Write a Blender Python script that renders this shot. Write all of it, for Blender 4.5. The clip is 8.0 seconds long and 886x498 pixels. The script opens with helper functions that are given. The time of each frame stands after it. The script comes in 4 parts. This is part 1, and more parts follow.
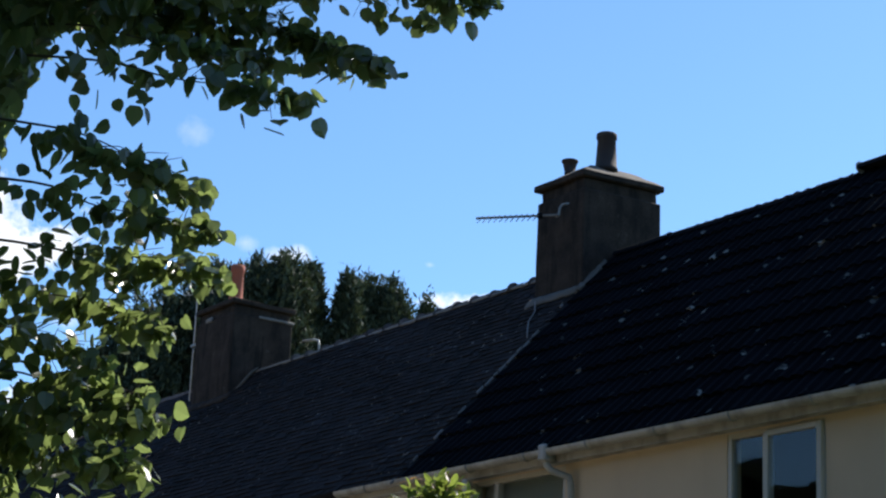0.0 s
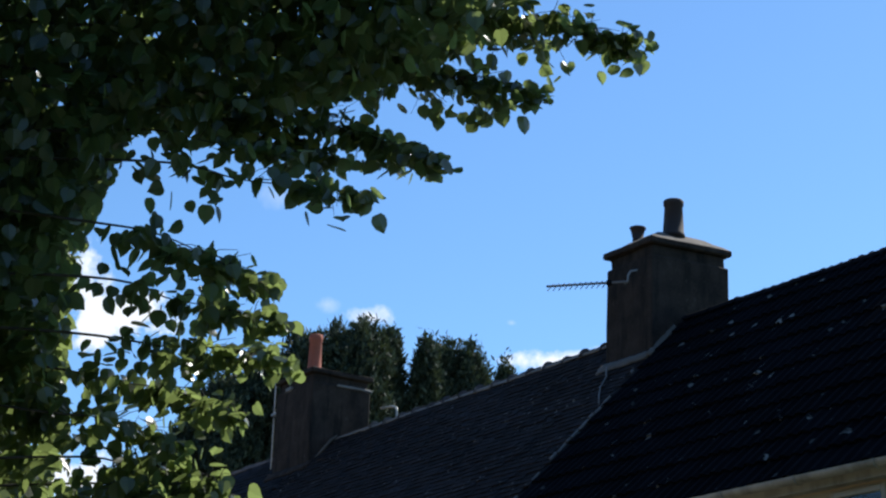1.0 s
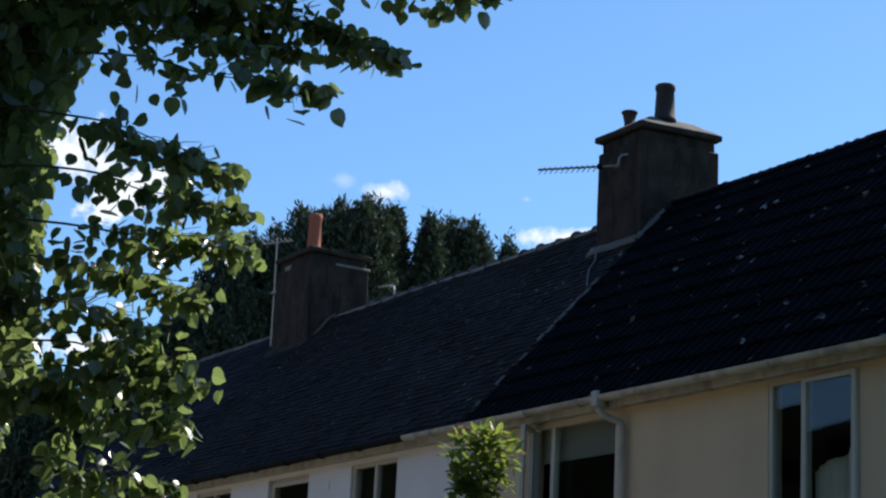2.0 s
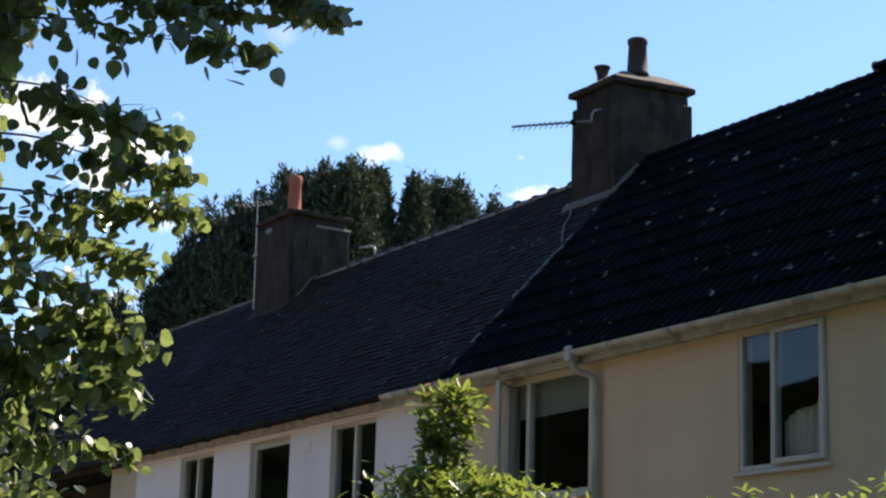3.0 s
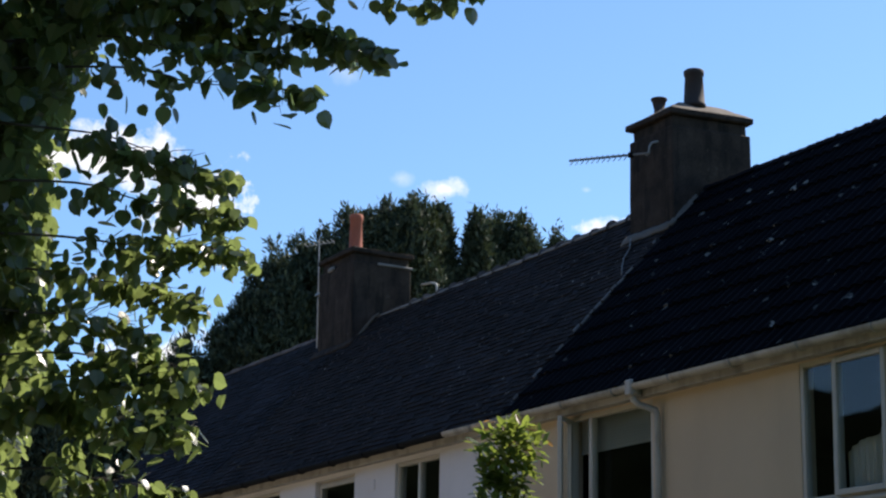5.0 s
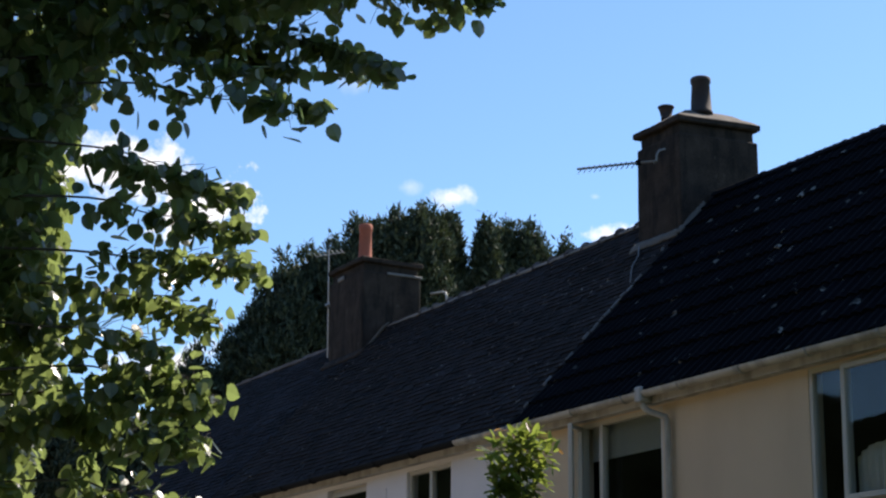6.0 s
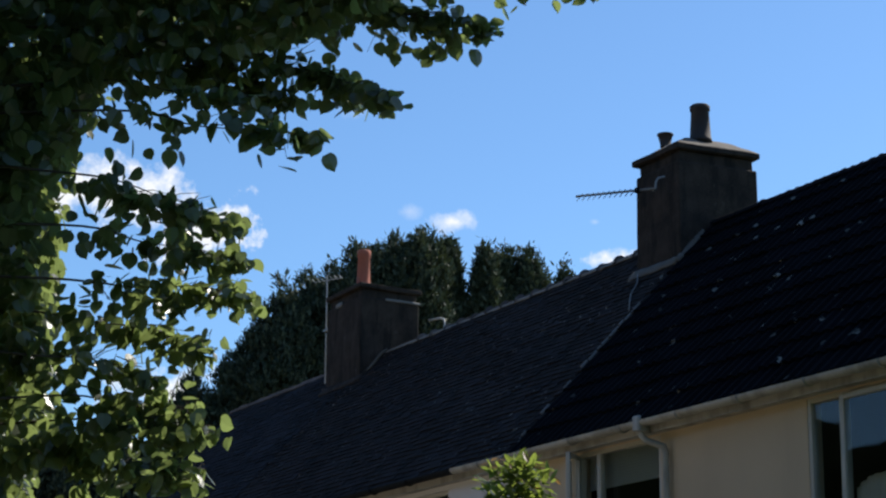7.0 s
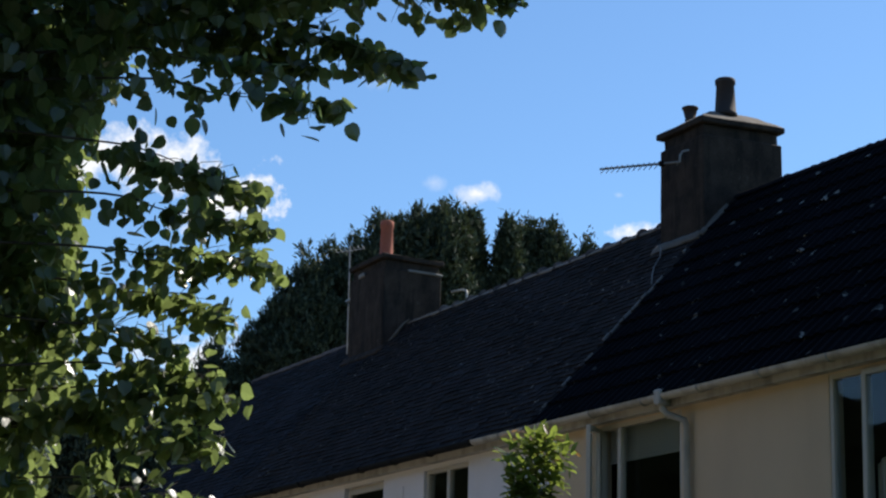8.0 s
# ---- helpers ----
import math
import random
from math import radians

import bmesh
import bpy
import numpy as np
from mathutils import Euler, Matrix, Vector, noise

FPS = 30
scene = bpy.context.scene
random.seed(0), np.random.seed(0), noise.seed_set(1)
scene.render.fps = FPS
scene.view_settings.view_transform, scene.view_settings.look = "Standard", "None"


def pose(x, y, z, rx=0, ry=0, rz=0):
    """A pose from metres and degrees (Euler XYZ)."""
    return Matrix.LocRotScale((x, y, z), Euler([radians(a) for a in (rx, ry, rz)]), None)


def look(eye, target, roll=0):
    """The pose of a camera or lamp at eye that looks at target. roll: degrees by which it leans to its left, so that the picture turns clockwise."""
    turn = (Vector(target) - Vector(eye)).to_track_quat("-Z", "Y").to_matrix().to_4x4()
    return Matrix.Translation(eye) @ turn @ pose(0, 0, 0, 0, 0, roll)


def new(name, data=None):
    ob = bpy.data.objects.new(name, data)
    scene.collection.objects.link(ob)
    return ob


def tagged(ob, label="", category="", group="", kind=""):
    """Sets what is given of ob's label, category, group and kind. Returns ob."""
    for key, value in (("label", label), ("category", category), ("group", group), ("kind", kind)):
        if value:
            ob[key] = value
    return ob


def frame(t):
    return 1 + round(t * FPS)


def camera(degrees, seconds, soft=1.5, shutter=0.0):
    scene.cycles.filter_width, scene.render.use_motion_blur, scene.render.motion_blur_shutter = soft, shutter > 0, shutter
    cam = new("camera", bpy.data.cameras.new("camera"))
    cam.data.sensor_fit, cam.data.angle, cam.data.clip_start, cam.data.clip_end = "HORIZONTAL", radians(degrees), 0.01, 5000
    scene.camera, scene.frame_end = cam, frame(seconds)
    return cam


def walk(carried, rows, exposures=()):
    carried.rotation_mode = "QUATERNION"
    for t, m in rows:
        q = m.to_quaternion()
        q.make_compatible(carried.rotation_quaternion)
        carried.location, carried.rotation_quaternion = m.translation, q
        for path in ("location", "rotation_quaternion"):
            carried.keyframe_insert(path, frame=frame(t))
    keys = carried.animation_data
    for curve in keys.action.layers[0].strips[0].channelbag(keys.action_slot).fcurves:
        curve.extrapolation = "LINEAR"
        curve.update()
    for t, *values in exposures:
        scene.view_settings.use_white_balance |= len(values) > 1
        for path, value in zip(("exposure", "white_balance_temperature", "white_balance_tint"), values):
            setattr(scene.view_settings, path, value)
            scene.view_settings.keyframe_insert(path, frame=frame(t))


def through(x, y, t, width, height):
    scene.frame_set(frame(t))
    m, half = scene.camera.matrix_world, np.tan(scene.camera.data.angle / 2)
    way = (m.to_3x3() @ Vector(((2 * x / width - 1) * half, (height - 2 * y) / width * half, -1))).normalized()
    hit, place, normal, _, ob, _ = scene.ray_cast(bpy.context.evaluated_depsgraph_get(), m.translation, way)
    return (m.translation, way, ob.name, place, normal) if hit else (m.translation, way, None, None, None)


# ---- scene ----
LENS = 27.25
cam = camera(LENS, 8.0, soft=2.3)
PATH = [
    (0, (-1.044, 0.672, 1.550), (-16.842, 11.465, 7.375), 2.83),
    (0.1, (-0.949, 0.621, 1.535), (-16.692, 11.398, 7.537), 3.01),
    (0.2, (-0.855, 0.570, 1.519), (-16.581, 11.312, 7.627), 3.19),
    (0.3, (-0.761, 0.519, 1.504), (-16.686, 11.020, 7.515), 3.38),
    (0.4, (-0.667, 0.467, 1.488), (-16.678, 10.857, 7.463), 3.56),
    (0.5, (-0.572, 0.416, 1.473), (-16.774, 10.587, 7.308), 3.74),
    (0.6, (-0.578, 0.434, 1.488), (-16.687, 10.733, 7.356), 3.48),
    (0.7, (-0.584, 0.452, 1.502), (-16.717, 10.542, 7.660), 3.22),
    (0.8, (-0.590, 0.470, 1.517), (-16.792, 10.300, 7.910), 2.96),
    (0.9, (-0.596, 0.488, 1.532), (-16.706, 10.411, 8.013), 2.70),
    (1, (-0.602, 0.506, 1.546), (-16.743, 10.435, 7.940), 2.44),
    (1.1, (-0.568, 0.516, 1.547), (-16.810, 10.334, 7.857), 2.71),
    (1.2, (-0.535, 0.526, 1.548), (-16.819, 10.432, 7.607), 2.98),
    (1.3, (-0.501, 0.536, 1.549), (-17.004, 10.164, 7.460), 3.25),
    (1.4, (-0.467, 0.546, 1.550), (-16.889, 10.334, 7.425), 3.52),
    (1.5, (-0.434, 0.556, 1.551), (-16.855, 10.375, 7.374), 3.79),
    (1.6, (-0.392, 0.562, 1.552), (-16.805, 10.418, 7.336), 3.62),
    (1.7, (-0.350, 0.569, 1.553), (-16.731, 10.530, 7.248), 3.46),
    (1.8, (-0.309, 0.575, 1.553), (-16.694, 10.543, 7.226), 3.29),
    (1.9, (-0.267, 0.582, 1.554), (-16.651, 10.742, 6.877), 3.13),
    (2, (-0.225, 0.589, 1.555), (-16.754, 10.634, 6.643), 2.96),
    (2.2, (-0.147, 0.612, 1.552), (-16.705, 10.661, 6.540), 2.12),
    (3.3, (-0.072, 0.820, 1.540), (-16.654, 10.996, 6.179), 1.73),
    (3.4, (-0.057, 0.820, 1.537), (-16.592, 11.045, 6.232), 1.74),
    (3.5, (-0.041, 0.820, 1.534), (-16.603, 10.985, 6.266), 1.75),
    (3.6, (-0.043, 0.825, 1.537), (-16.655, 10.927, 6.228), 1.70),
    (3.7, (-0.046, 0.830, 1.539), (-16.673, 10.900, 6.241), 1.65),
    (3.8, (-0.048, 0.834, 1.542), (-16.722, 10.857, 6.183), 1.59),
    (3.9, (-0.050, 0.839, 1.544), (-16.771, 10.791, 6.166), 1.54),
    (4, (-0.053, 0.844, 1.546), (-16.821, 10.705, 6.192), 1.48),
    (4.1, (-0.050, 0.844, 1.547), (-16.848, 10.666, 6.167), 1.42),
    (4.2, (-0.047, 0.845, 1.548), (-16.794, 10.686, 6.312), 1.36),
    (4.3, (-0.044, 0.845, 1.549), (-16.847, 10.584, 6.324), 1.30),
    (4.4, (-0.041, 0.846, 1.549), (-16.871, 10.515, 6.372), 1.25),
    (4.5, (-0.038, 0.846, 1.550), (-16.892, 10.430, 6.458), 1.19),
    (4.6, (-0.028, 0.847, 1.552), (-16.887, 10.389, 6.526), 1.16),
    (4.7, (-0.019, 0.848, 1.553), (-16.886, 10.355, 6.567), 1.14),
    (5.8, (-0.063, 0.841, 1.583), (-16.988, 10.259, 6.568), 0.74),
    (6, (0.049, 0.805, 1.550), (-16.865, 10.178, 6.654), 0.55),
    (6.1, (0.054, 0.805, 1.553), (-16.850, 10.181, 6.684), 0.53),
    (6.3, (0.064, 0.804, 1.559), (-16.814, 10.231, 6.683), 0.49),
    (6.5, (0.073, 0.803, 1.565), (-16.793, 10.224, 6.741), 0.44),
    (6.7, (0.048, 0.819, 1.577), (-16.831, 10.149, 6.874), 0.59),
    (7, (0.009, 0.844, 1.594), (-16.842, 10.185, 6.957), 0.80),
    (7.2, (0.004, 0.847, 1.597), (-16.859, 10.194, 6.913), 0.85),
    (7.5, (-0.003, 0.852, 1.601), (-16.932, 10.132, 6.821), 0.93),
    (7.7, (0.000, 0.853, 1.598), (-16.969, 10.116, 6.723), 1.19),
    (7.9, (0.003, 0.855, 1.596), (-17.006, 10.071, 6.673), 1.46),
    (8, (0.004, 0.856, 1.594), (-17.040, 10.017, 6.652), 1.59),
]
EXPOSURES = [
    (0.0, 0.66, 6450, 11), (0.5, 0.50, 6150, 11), (1.0, 0.50, 6250, 10), (1.5, 0.50, 6250, 10), (2.0, 0.49, 6350, 10), (3.3, 1.02, 7450, 17), (3.5, 1.0, 7450, 17),
    (4.0, 0.71, 6950, 14), (4.5, 0.69, 6850, 14), (6.0, 0.75, 6950, 15), (6.6, 0.72, 6950, 15), (7.0, 0.40, 6550, 11), (8.0, 0.42, 6650, 11),
]
walk(cam, [(t, look(eye, target, roll)) for t, eye, target, roll in PATH], EXPOSURES)

# ---- sun and sky ----
SUN_TO = Vector((-0.10, 0.71, 0.71)).normalized()
world = bpy.data.worlds.new("sky")
scene.world = world
world.use_nodes = True


def shader_tools(tree):
    tree.nodes.clear()

    def node(kind, **values):
        n = tree.nodes.new(kind)
        for key, value in values.items():
            if key in n.inputs:
                n.inputs[key].default_value = value
        return n

    def link(a, b):
        tree.links.new(a, b)

    def calc(op, a, b=None, c=None, clamp=False):
        n = tree.nodes.new("ShaderNodeMath")
        n.operation, n.use_clamp = op, clamp
        for i, v in enumerate((a, b, c)):
            if v is None:
                continue
            if hasattr(v, "links"):
                tree.links.new(v, n.inputs[i])
            else:
                n.inputs[i].default_value = v
        return n.outputs[0]

    def mix(fac, a, b, blend="MIX"):
        n = tree.nodes.new("ShaderNodeMix")
        n.data_type, n.blend_type = "RGBA", blend
        for i, v in ((0, fac), (6, a), (7, b)):
            if hasattr(v, "links"):
                tree.links.new(v, n.inputs[i])
            else:
                n.inputs[i].default_value = v if i == 0 else (*v, 1)[:4]
        return n.outputs[2]

    def ramp(fac, *stops):
        n = tree.nodes.new("ShaderNodeValToRGB")
        e = n.color_ramp.elements
        while len(e) < len(stops):
            e.new(0.5)
        for el, (p, c) in zip(e, stops):
            el.position, el.color = p, (c, c, c, 1) if isinstance(c, (int, float)) else (*c, 1)
        tree.links.new(fac, n.inputs[0])
        return n.outputs[0]

    return node, link, calc, mix, ramp


def bearing(eye, target, roll, u, v, d):
    """A place d metres along a sight line; u, v run over a 1568 by 882 field of LENS degrees."""
    m, f = look(eye, target, roll), 784 / math.tan(radians(LENS / 2))
    way = m.to_3x3() @ Vector(((u - 784) / f, (441 - v) / f, -1))
    return m.translation + way * d


HOUSE_EYE = ((-0.041, 0.820, 1.534), (-1.697, 1.837, 2.007), 1.8)
TREE_EYE = ((-0.602, 0.506, 1.546), (-2.216, 1.499, 2.186), 2.4)


def build_sky():
    node, link, calc, mix, ramp = shader_tools(world.node_tree)
    sky = node("ShaderNodeTexSky")
    sky.sky_type, sky.sun_disc = "NISHITA", False
    sky.sun_elevation = math.asin(SUN_TO.z)
    sky.sun_rotation = math.atan2(SUN_TO.x, SUN_TO.y)
    sky.altitude, sky.air_density, sky.dust_density, sky.ozone_density = 200, 1.0, 0.25, 3.0
    coord = node("ShaderNodeTexCoord").outputs["Generated"]
    # scattered fair-weather clouds: soft mounds broken up by noise
    noise_a = node("ShaderNodeTexNoise", Scale=34.0, Detail=7.0, Roughness=0.62)
    link(coord, noise_a.inputs["Vector"])
    puff = calc("SUBTRACT", noise_a.outputs["Fac"], 0.5)
    total = None
    for u, v, wide, high, thick in CLOUDS:
        c = (bearing(*HOUSE_EYE, u, v, 1000.0) - Vector(HOUSE_EYE[0])).normalized()
        right = Vector((c.y, -c.x, 0)).normalized()
        up = right.cross(c)
        parts = []
        for axis, size in ((right, wide / 3234), (up, high / 3234)):
            dot = node("ShaderNodeVectorMath")
            dot.operation = "DOT_PRODUCT"
            link(coord, dot.inputs[0])
            dot.inputs[1].default_value = axis / size
            parts.append(calc("POWER", dot.outputs["Value"], 2.0))
        facing = node("ShaderNodeVectorMath")
        facing.operation = "DOT_PRODUCT"
        link(coord, facing.inputs[0])
        facing.inputs[1].default_value = c
        ahead = calc("GREATER_THAN", facing.outputs["Value"], 0.0)
        r = calc("SQRT", calc("ADD", parts[0], parts[1]))
        mask = calc("SUBTRACT", 1.0, r)
        mask = calc("MULTIPLY_ADD", puff, 4.0, mask)
        mask = calc("MULTIPLY", calc("MULTIPLY", mask, thick, clamp=True), ahead)
        total = mask if total is None else calc("MAXIMUM", total, mask)
    # the rest of the sky carries the same kind of cloud
    noise_b = node("ShaderNodeTexNoise", Scale=3.0, Detail=8.0, Roughness=0.6)
    link(coord, noise_b.inputs["Vector"])
    flat = node("ShaderNodeSeparateXYZ")
    link(coord, flat.inputs[0])
    behind = calc("GREATER_THAN", 0.0, flat.outputs["Y"])
    away = calc("MULTIPLY", ramp(noise_b.outputs["Fac"], (0.62, 0.0), (0.78, 0.5)), behind)
    total = calc("MAXIMUM", total, away)
    deep = mix(1.0, sky.outputs[0], (0.76, 0.98, 1.125), "MULTIPLY")
    col = mix(total, deep, CLOUD_COLOUR)
    back = node("ShaderNodeBackground", Strength=SKY_STRENGTH)
    link(col, back.inputs["Color"])
    out = node("ShaderNodeOutputWorld")
    link(back.outputs[0], out.inputs["Surface"])


SKY_STRENGTH = 0.11
CLOUD_COLOUR = (6.6, 6.9, 7.3)
# bearing across and up, width, height, softness
CLOUDS = [(672, 283, 44, 17, 1.0), (990, 356, 106, 23, 1.5), (70, 225, 160, 60, 1.6), (225, 290, 95, 48, 2.4), (285, 405, 48, 30, 0.5), (135, 555, 110, 48, 1.8), (918, 290, 14, 7, 0.3), (590, 262, 22, 12, 0.25), (488, 68, 34, 24, 0.25)]
build_sky()
lamp = bpy.data.lights.new("sun", "SUN")
lamp.energy, lamp.angle, lamp.color = 5.0, radians(0.53), (1.0, 0.95, 0.86)
new("sun", lamp).matrix_world = look(SUN_TO * 100, (0, 0, 0))

# ---- materials ----


def material(name, build):
    m = bpy.data.materials.new(name)
    m.use_nodes = True
    tools = shader_tools(m.node_tree)
    surface = build(*tools)
    out = tools[0]("ShaderNodeOutputMaterial")
    tools[1](surface, out.inputs["Surface"])
    return m


def surface(node, link, colour, rough, bump=None, strength=0.3, distance=0.01, metal=0.0, spec=0.5):
    p = node("ShaderNodeBsdfPrincipled", Metallic=metal)
    p.inputs["Specular IOR Level"].default_value = spec
    for key, v in (("Base Color", colour), ("Roughness", rough)):
        if hasattr(v, "links"):
            link(v, p.inputs[key])
        else:
            p.inputs[key].default_value = (*v, 1)[:4] if key == "Base Color" else v
    if bump is not None:
        b = node("ShaderNodeBump", Strength=strength, Distance=distance)
        link(bump, b.inputs["Height"])
        link(b.outputs[0], p.inputs["Normal"])
    return p.outputs[0]


def world_noise(node, link, scale, detail=4.0, rough=0.55, squash=(1, 1, 1)):
    g = node("ShaderNodeNewGeometry").outputs["Position"]
    m = node("ShaderNodeMapping", Scale=squash)
    link(g, m.inputs[0])
    n = node("ShaderNodeTexNoise", Scale=scale, Detail=detail, Roughness=rough)
    link(m.outputs[0], n.inputs["Vector"])
    return n.outputs["Fac"]


def render_wall(base, stain, coarse):
    def build(node, link, calc, mix, ramp):
        grain = world_noise(node, link, 160.0, 3.0)
        patch = world_noise(node, link, 1.3, 5.0)
        streak = world_noise(node, link, 1.6, 5.0, squash=(1.3, 1.3, 0.3))
        col = mix(ramp(patch, (0.35, 0.0), (0.75, 0.55)), base, stain)
        col = mix(ramp(streak, (0.5, 0.0), (0.8, 0.28)), col, tuple(c * 0.72 for c in stain))
        col = mix(ramp(grain, (0.35, 0.18), (0.65, 0.0)), col, tuple(c * 0.6 for c in base))
        return surface(node, link, col, 0.92, grain, coarse, 0.004)
    return build


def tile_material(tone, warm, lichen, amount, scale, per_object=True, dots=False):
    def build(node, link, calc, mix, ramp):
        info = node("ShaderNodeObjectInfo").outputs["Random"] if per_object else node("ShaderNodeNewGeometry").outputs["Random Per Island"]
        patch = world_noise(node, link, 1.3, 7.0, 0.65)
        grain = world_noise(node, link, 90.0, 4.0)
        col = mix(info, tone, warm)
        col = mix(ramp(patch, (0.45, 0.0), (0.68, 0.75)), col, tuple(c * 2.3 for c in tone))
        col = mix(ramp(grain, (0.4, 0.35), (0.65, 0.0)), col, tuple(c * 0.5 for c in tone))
        spots = world_noise(node, link, scale, 3.0, 0.6)
        thin = world_noise(node, link, 1.7, 2.0)
        where = calc("MULTIPLY", ramp(spots, (amount, 0.0), (amount + 0.05, 1.0)), ramp(thin, (0.42, 0.0), (0.6, 1.0)))
        col = mix(where, col, lichen)
        if dots:
            # round lichen spots, a few to the square metre
            vor = node("ShaderNodeTexVoronoi", Scale=3.4)
            link(node("ShaderNodeNewGeometry").outputs["Position"], vor.inputs["Vector"])
            pick = node("ShaderNodeSeparateColor")
            link(vor.outputs["Color"], pick.inputs[0])
            edge = calc("MULTIPLY_ADD", pick.outputs[0], 0.13, 0.03)
            edge = calc("MULTIPLY_ADD", grain, 0.06, calc("SUBTRACT", edge, vor.outputs["Distance"]))
            on = calc("MULTIPLY", calc("GREATER_THAN", pick.outputs[1], 0.45), calc("MULTIPLY", edge, 22.0, clamp=True))
            col = mix(calc("MULTIPLY", on, calc("MULTIPLY_ADD", pick.outputs[2], 0.7, 0.15)), col, lichen)
        return surface(node, link, col, 0.9, grain, 0.4, 0.003, spec=0.03)
    return build


def plain(colour, rough, vary=0.2, scale=40.0, metal=0.0, bump=0.15, dirt=0.0, spec=0.5):
    def build(node, link, calc, mix, ramp):
        n = world_noise(node, link, scale, 4.0)
        big = world_noise(node, link, 2.5, 5.0, squash=(2, 2, 0.6))
        col = mix(ramp(n, (0.3, vary), (0.7, 0.0)), colour, tuple(c * 0.6 for c in colour))
        if dirt:
            col = mix(ramp(big, (0.45, 0.0), (0.7, dirt)), col, (0.09, 0.08, 0.06))
        return surface(node, link, col, rough, n, bump, 0.003, metal, spec)
    return build


def leaf_material(dark, light, through, glow, rough=0.38, spec=0.5):
    def build(node, link, calc, mix, ramp):
        rnd = node("ShaderNodeNewGeometry").outputs["Random Per Island"]
        obj = node("ShaderNodeObjectInfo").outputs["Random"]
        pick = calc("FRACT", calc("ADD", rnd, obj))
        vein = world_noise(node, link, 60.0, 3.0)
        col = mix(pick, dark, light)
        col = mix(ramp(vein, (0.4, 0.3), (0.6, 0.0)), col, tuple(c * 0.6 for c in dark))
        face = surface(node, link, col, rough, vein, 0.25, 0.004, spec=spec)
        back = node("ShaderNodeBsdfTranslucent")
        link(mix(pick, through, tuple(c * 0.7 for c in through)), back.inputs["Color"])
        m = node("ShaderNodeMixShader", Fac=glow)
        link(face, m.inputs[1])
        link(back.outputs[0], m.inputs[2])
        return m.outputs[0]
    return build


def glass(node, link, calc, mix, ramp):
    gloss = node("ShaderNodeBsdfGlossy", Roughness=0.02)
    clear = node("ShaderNodeBsdfTransparent")
    clear.inputs["Color"].default_value = (0.93, 0.95, 0.94, 1)
    facing = node("ShaderNodeLayerWeight").outputs["Facing"]
    wob = world_noise(node, link, 3.0, 1.0)
    b = node("ShaderNodeBump", Strength=0.04, Distance=0.02)
    link(wob, b.inputs["Height"])
    link(b.outputs[0], gloss.inputs["Normal"])
    m = node("ShaderNodeMixShader")
    link(calc("MULTIPLY_ADD", calc("POWER", facing, 5.0), 0.96, 0.038, clamp=True), m.inputs[0])
    link(clear.outputs[0], m.inputs[1])
    link(gloss.outputs[0], m.inputs[2])
    return m.outputs[0]


M = {}
M["cream"] = material("cream_render", render_wall((0.59, 0.455, 0.31), (0.49, 0.375, 0.255), 0.5))
M["white"] = material("white_render", render_wall((0.74, 0.70, 0.70), (0.60, 0.57, 0.57), 0.4))
M["buff"] = material("buff_render", render_wall((0.50, 0.44, 0.31), (0.36, 0.31, 0.22), 0.5))


def roughcast(node, link, calc, mix, ramp):
    """Old roughcast: pebbly, soot-stained in runs from the top, with paler bald patches."""
    pebble = world_noise(node, link, 70.0, 4.0)
    blotch = world_noise(node, link, 3.2, 6.0, 0.65)
    run = world_noise(node, link, 3.0, 5.0, 0.6, (2.6, 2.6, 0.35))
    bald = world_noise(node, link, 5.5, 5.0, 0.6)
    col = mix(ramp(blotch, (0.32, 0.0), (0.68, 1.0)), (0.024, 0.019, 0.016), (0.070, 0.052, 0.040))
    col = mix(ramp(run, (0.50, 0.0), (0.66, 0.8)), col, (0.012, 0.011, 0.010))
    col = mix(ramp(bald, (0.62, 0.0), (0.70, 0.6)), col, (0.105, 0.086, 0.068))
    col = mix(ramp(pebble, (0.38, 0.5), (0.6, 0.0)), col, (0.012, 0.010, 0.009))
    return surface(node, link, col, 0.95, pebble, 0.9, 0.008, spec=0.15)


M["stack"] = material("roughcast", roughcast)
M["mortar"] = material("mortar", plain((0.42, 0.39, 0.35), 0.95, 0.5, 30.0, bump=0.5, dirt=0.4))
M["flaunching"] = material("flaunching", plain((0.12, 0.10, 0.08), 0.95, 0.5, 25.0, bump=0.5, dirt=0.5))
M["old_mortar"] = material("old_mortar", plain((0.12, 0.108, 0.095), 0.95, 0.5, 25.0, bump=0.5, dirt=0.4))
M["lead"] = material("lead", plain((0.20, 0.19, 0.18), 0.7, 0.4, 20.0, 0.1, dirt=0.4))
# dark tile, lowered far below real concrete to hold the slope's shade
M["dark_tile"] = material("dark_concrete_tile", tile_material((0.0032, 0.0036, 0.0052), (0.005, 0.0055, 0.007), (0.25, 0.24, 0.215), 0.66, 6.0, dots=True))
M["plain_tile"] = material("brown_plain_tile", tile_material((0.0195, 0.0178, 0.0188), (0.036, 0.031, 0.029), (0.26, 0.24, 0.21), 0.63, 14.0))
M["plain_field"] = material("brown_tile_field", tile_material((0.0195, 0.0178, 0.0188), (0.036, 0.031, 0.029), (0.26, 0.24, 0.21), 0.65, 14.0, False))
M["old_field"] = material("dark_tile_field", tile_material((0.020, 0.021, 0.025), (0.032, 0.031, 0.033), (0.25, 0.24, 0.2), 0.72, 14.0, False))
M["ridge"] = material("ridge_tile", tile_material((0.09, 0.08, 0.08), (0.15, 0.125, 0.11), (0.40, 0.37, 0.31), 0.64, 22.0))
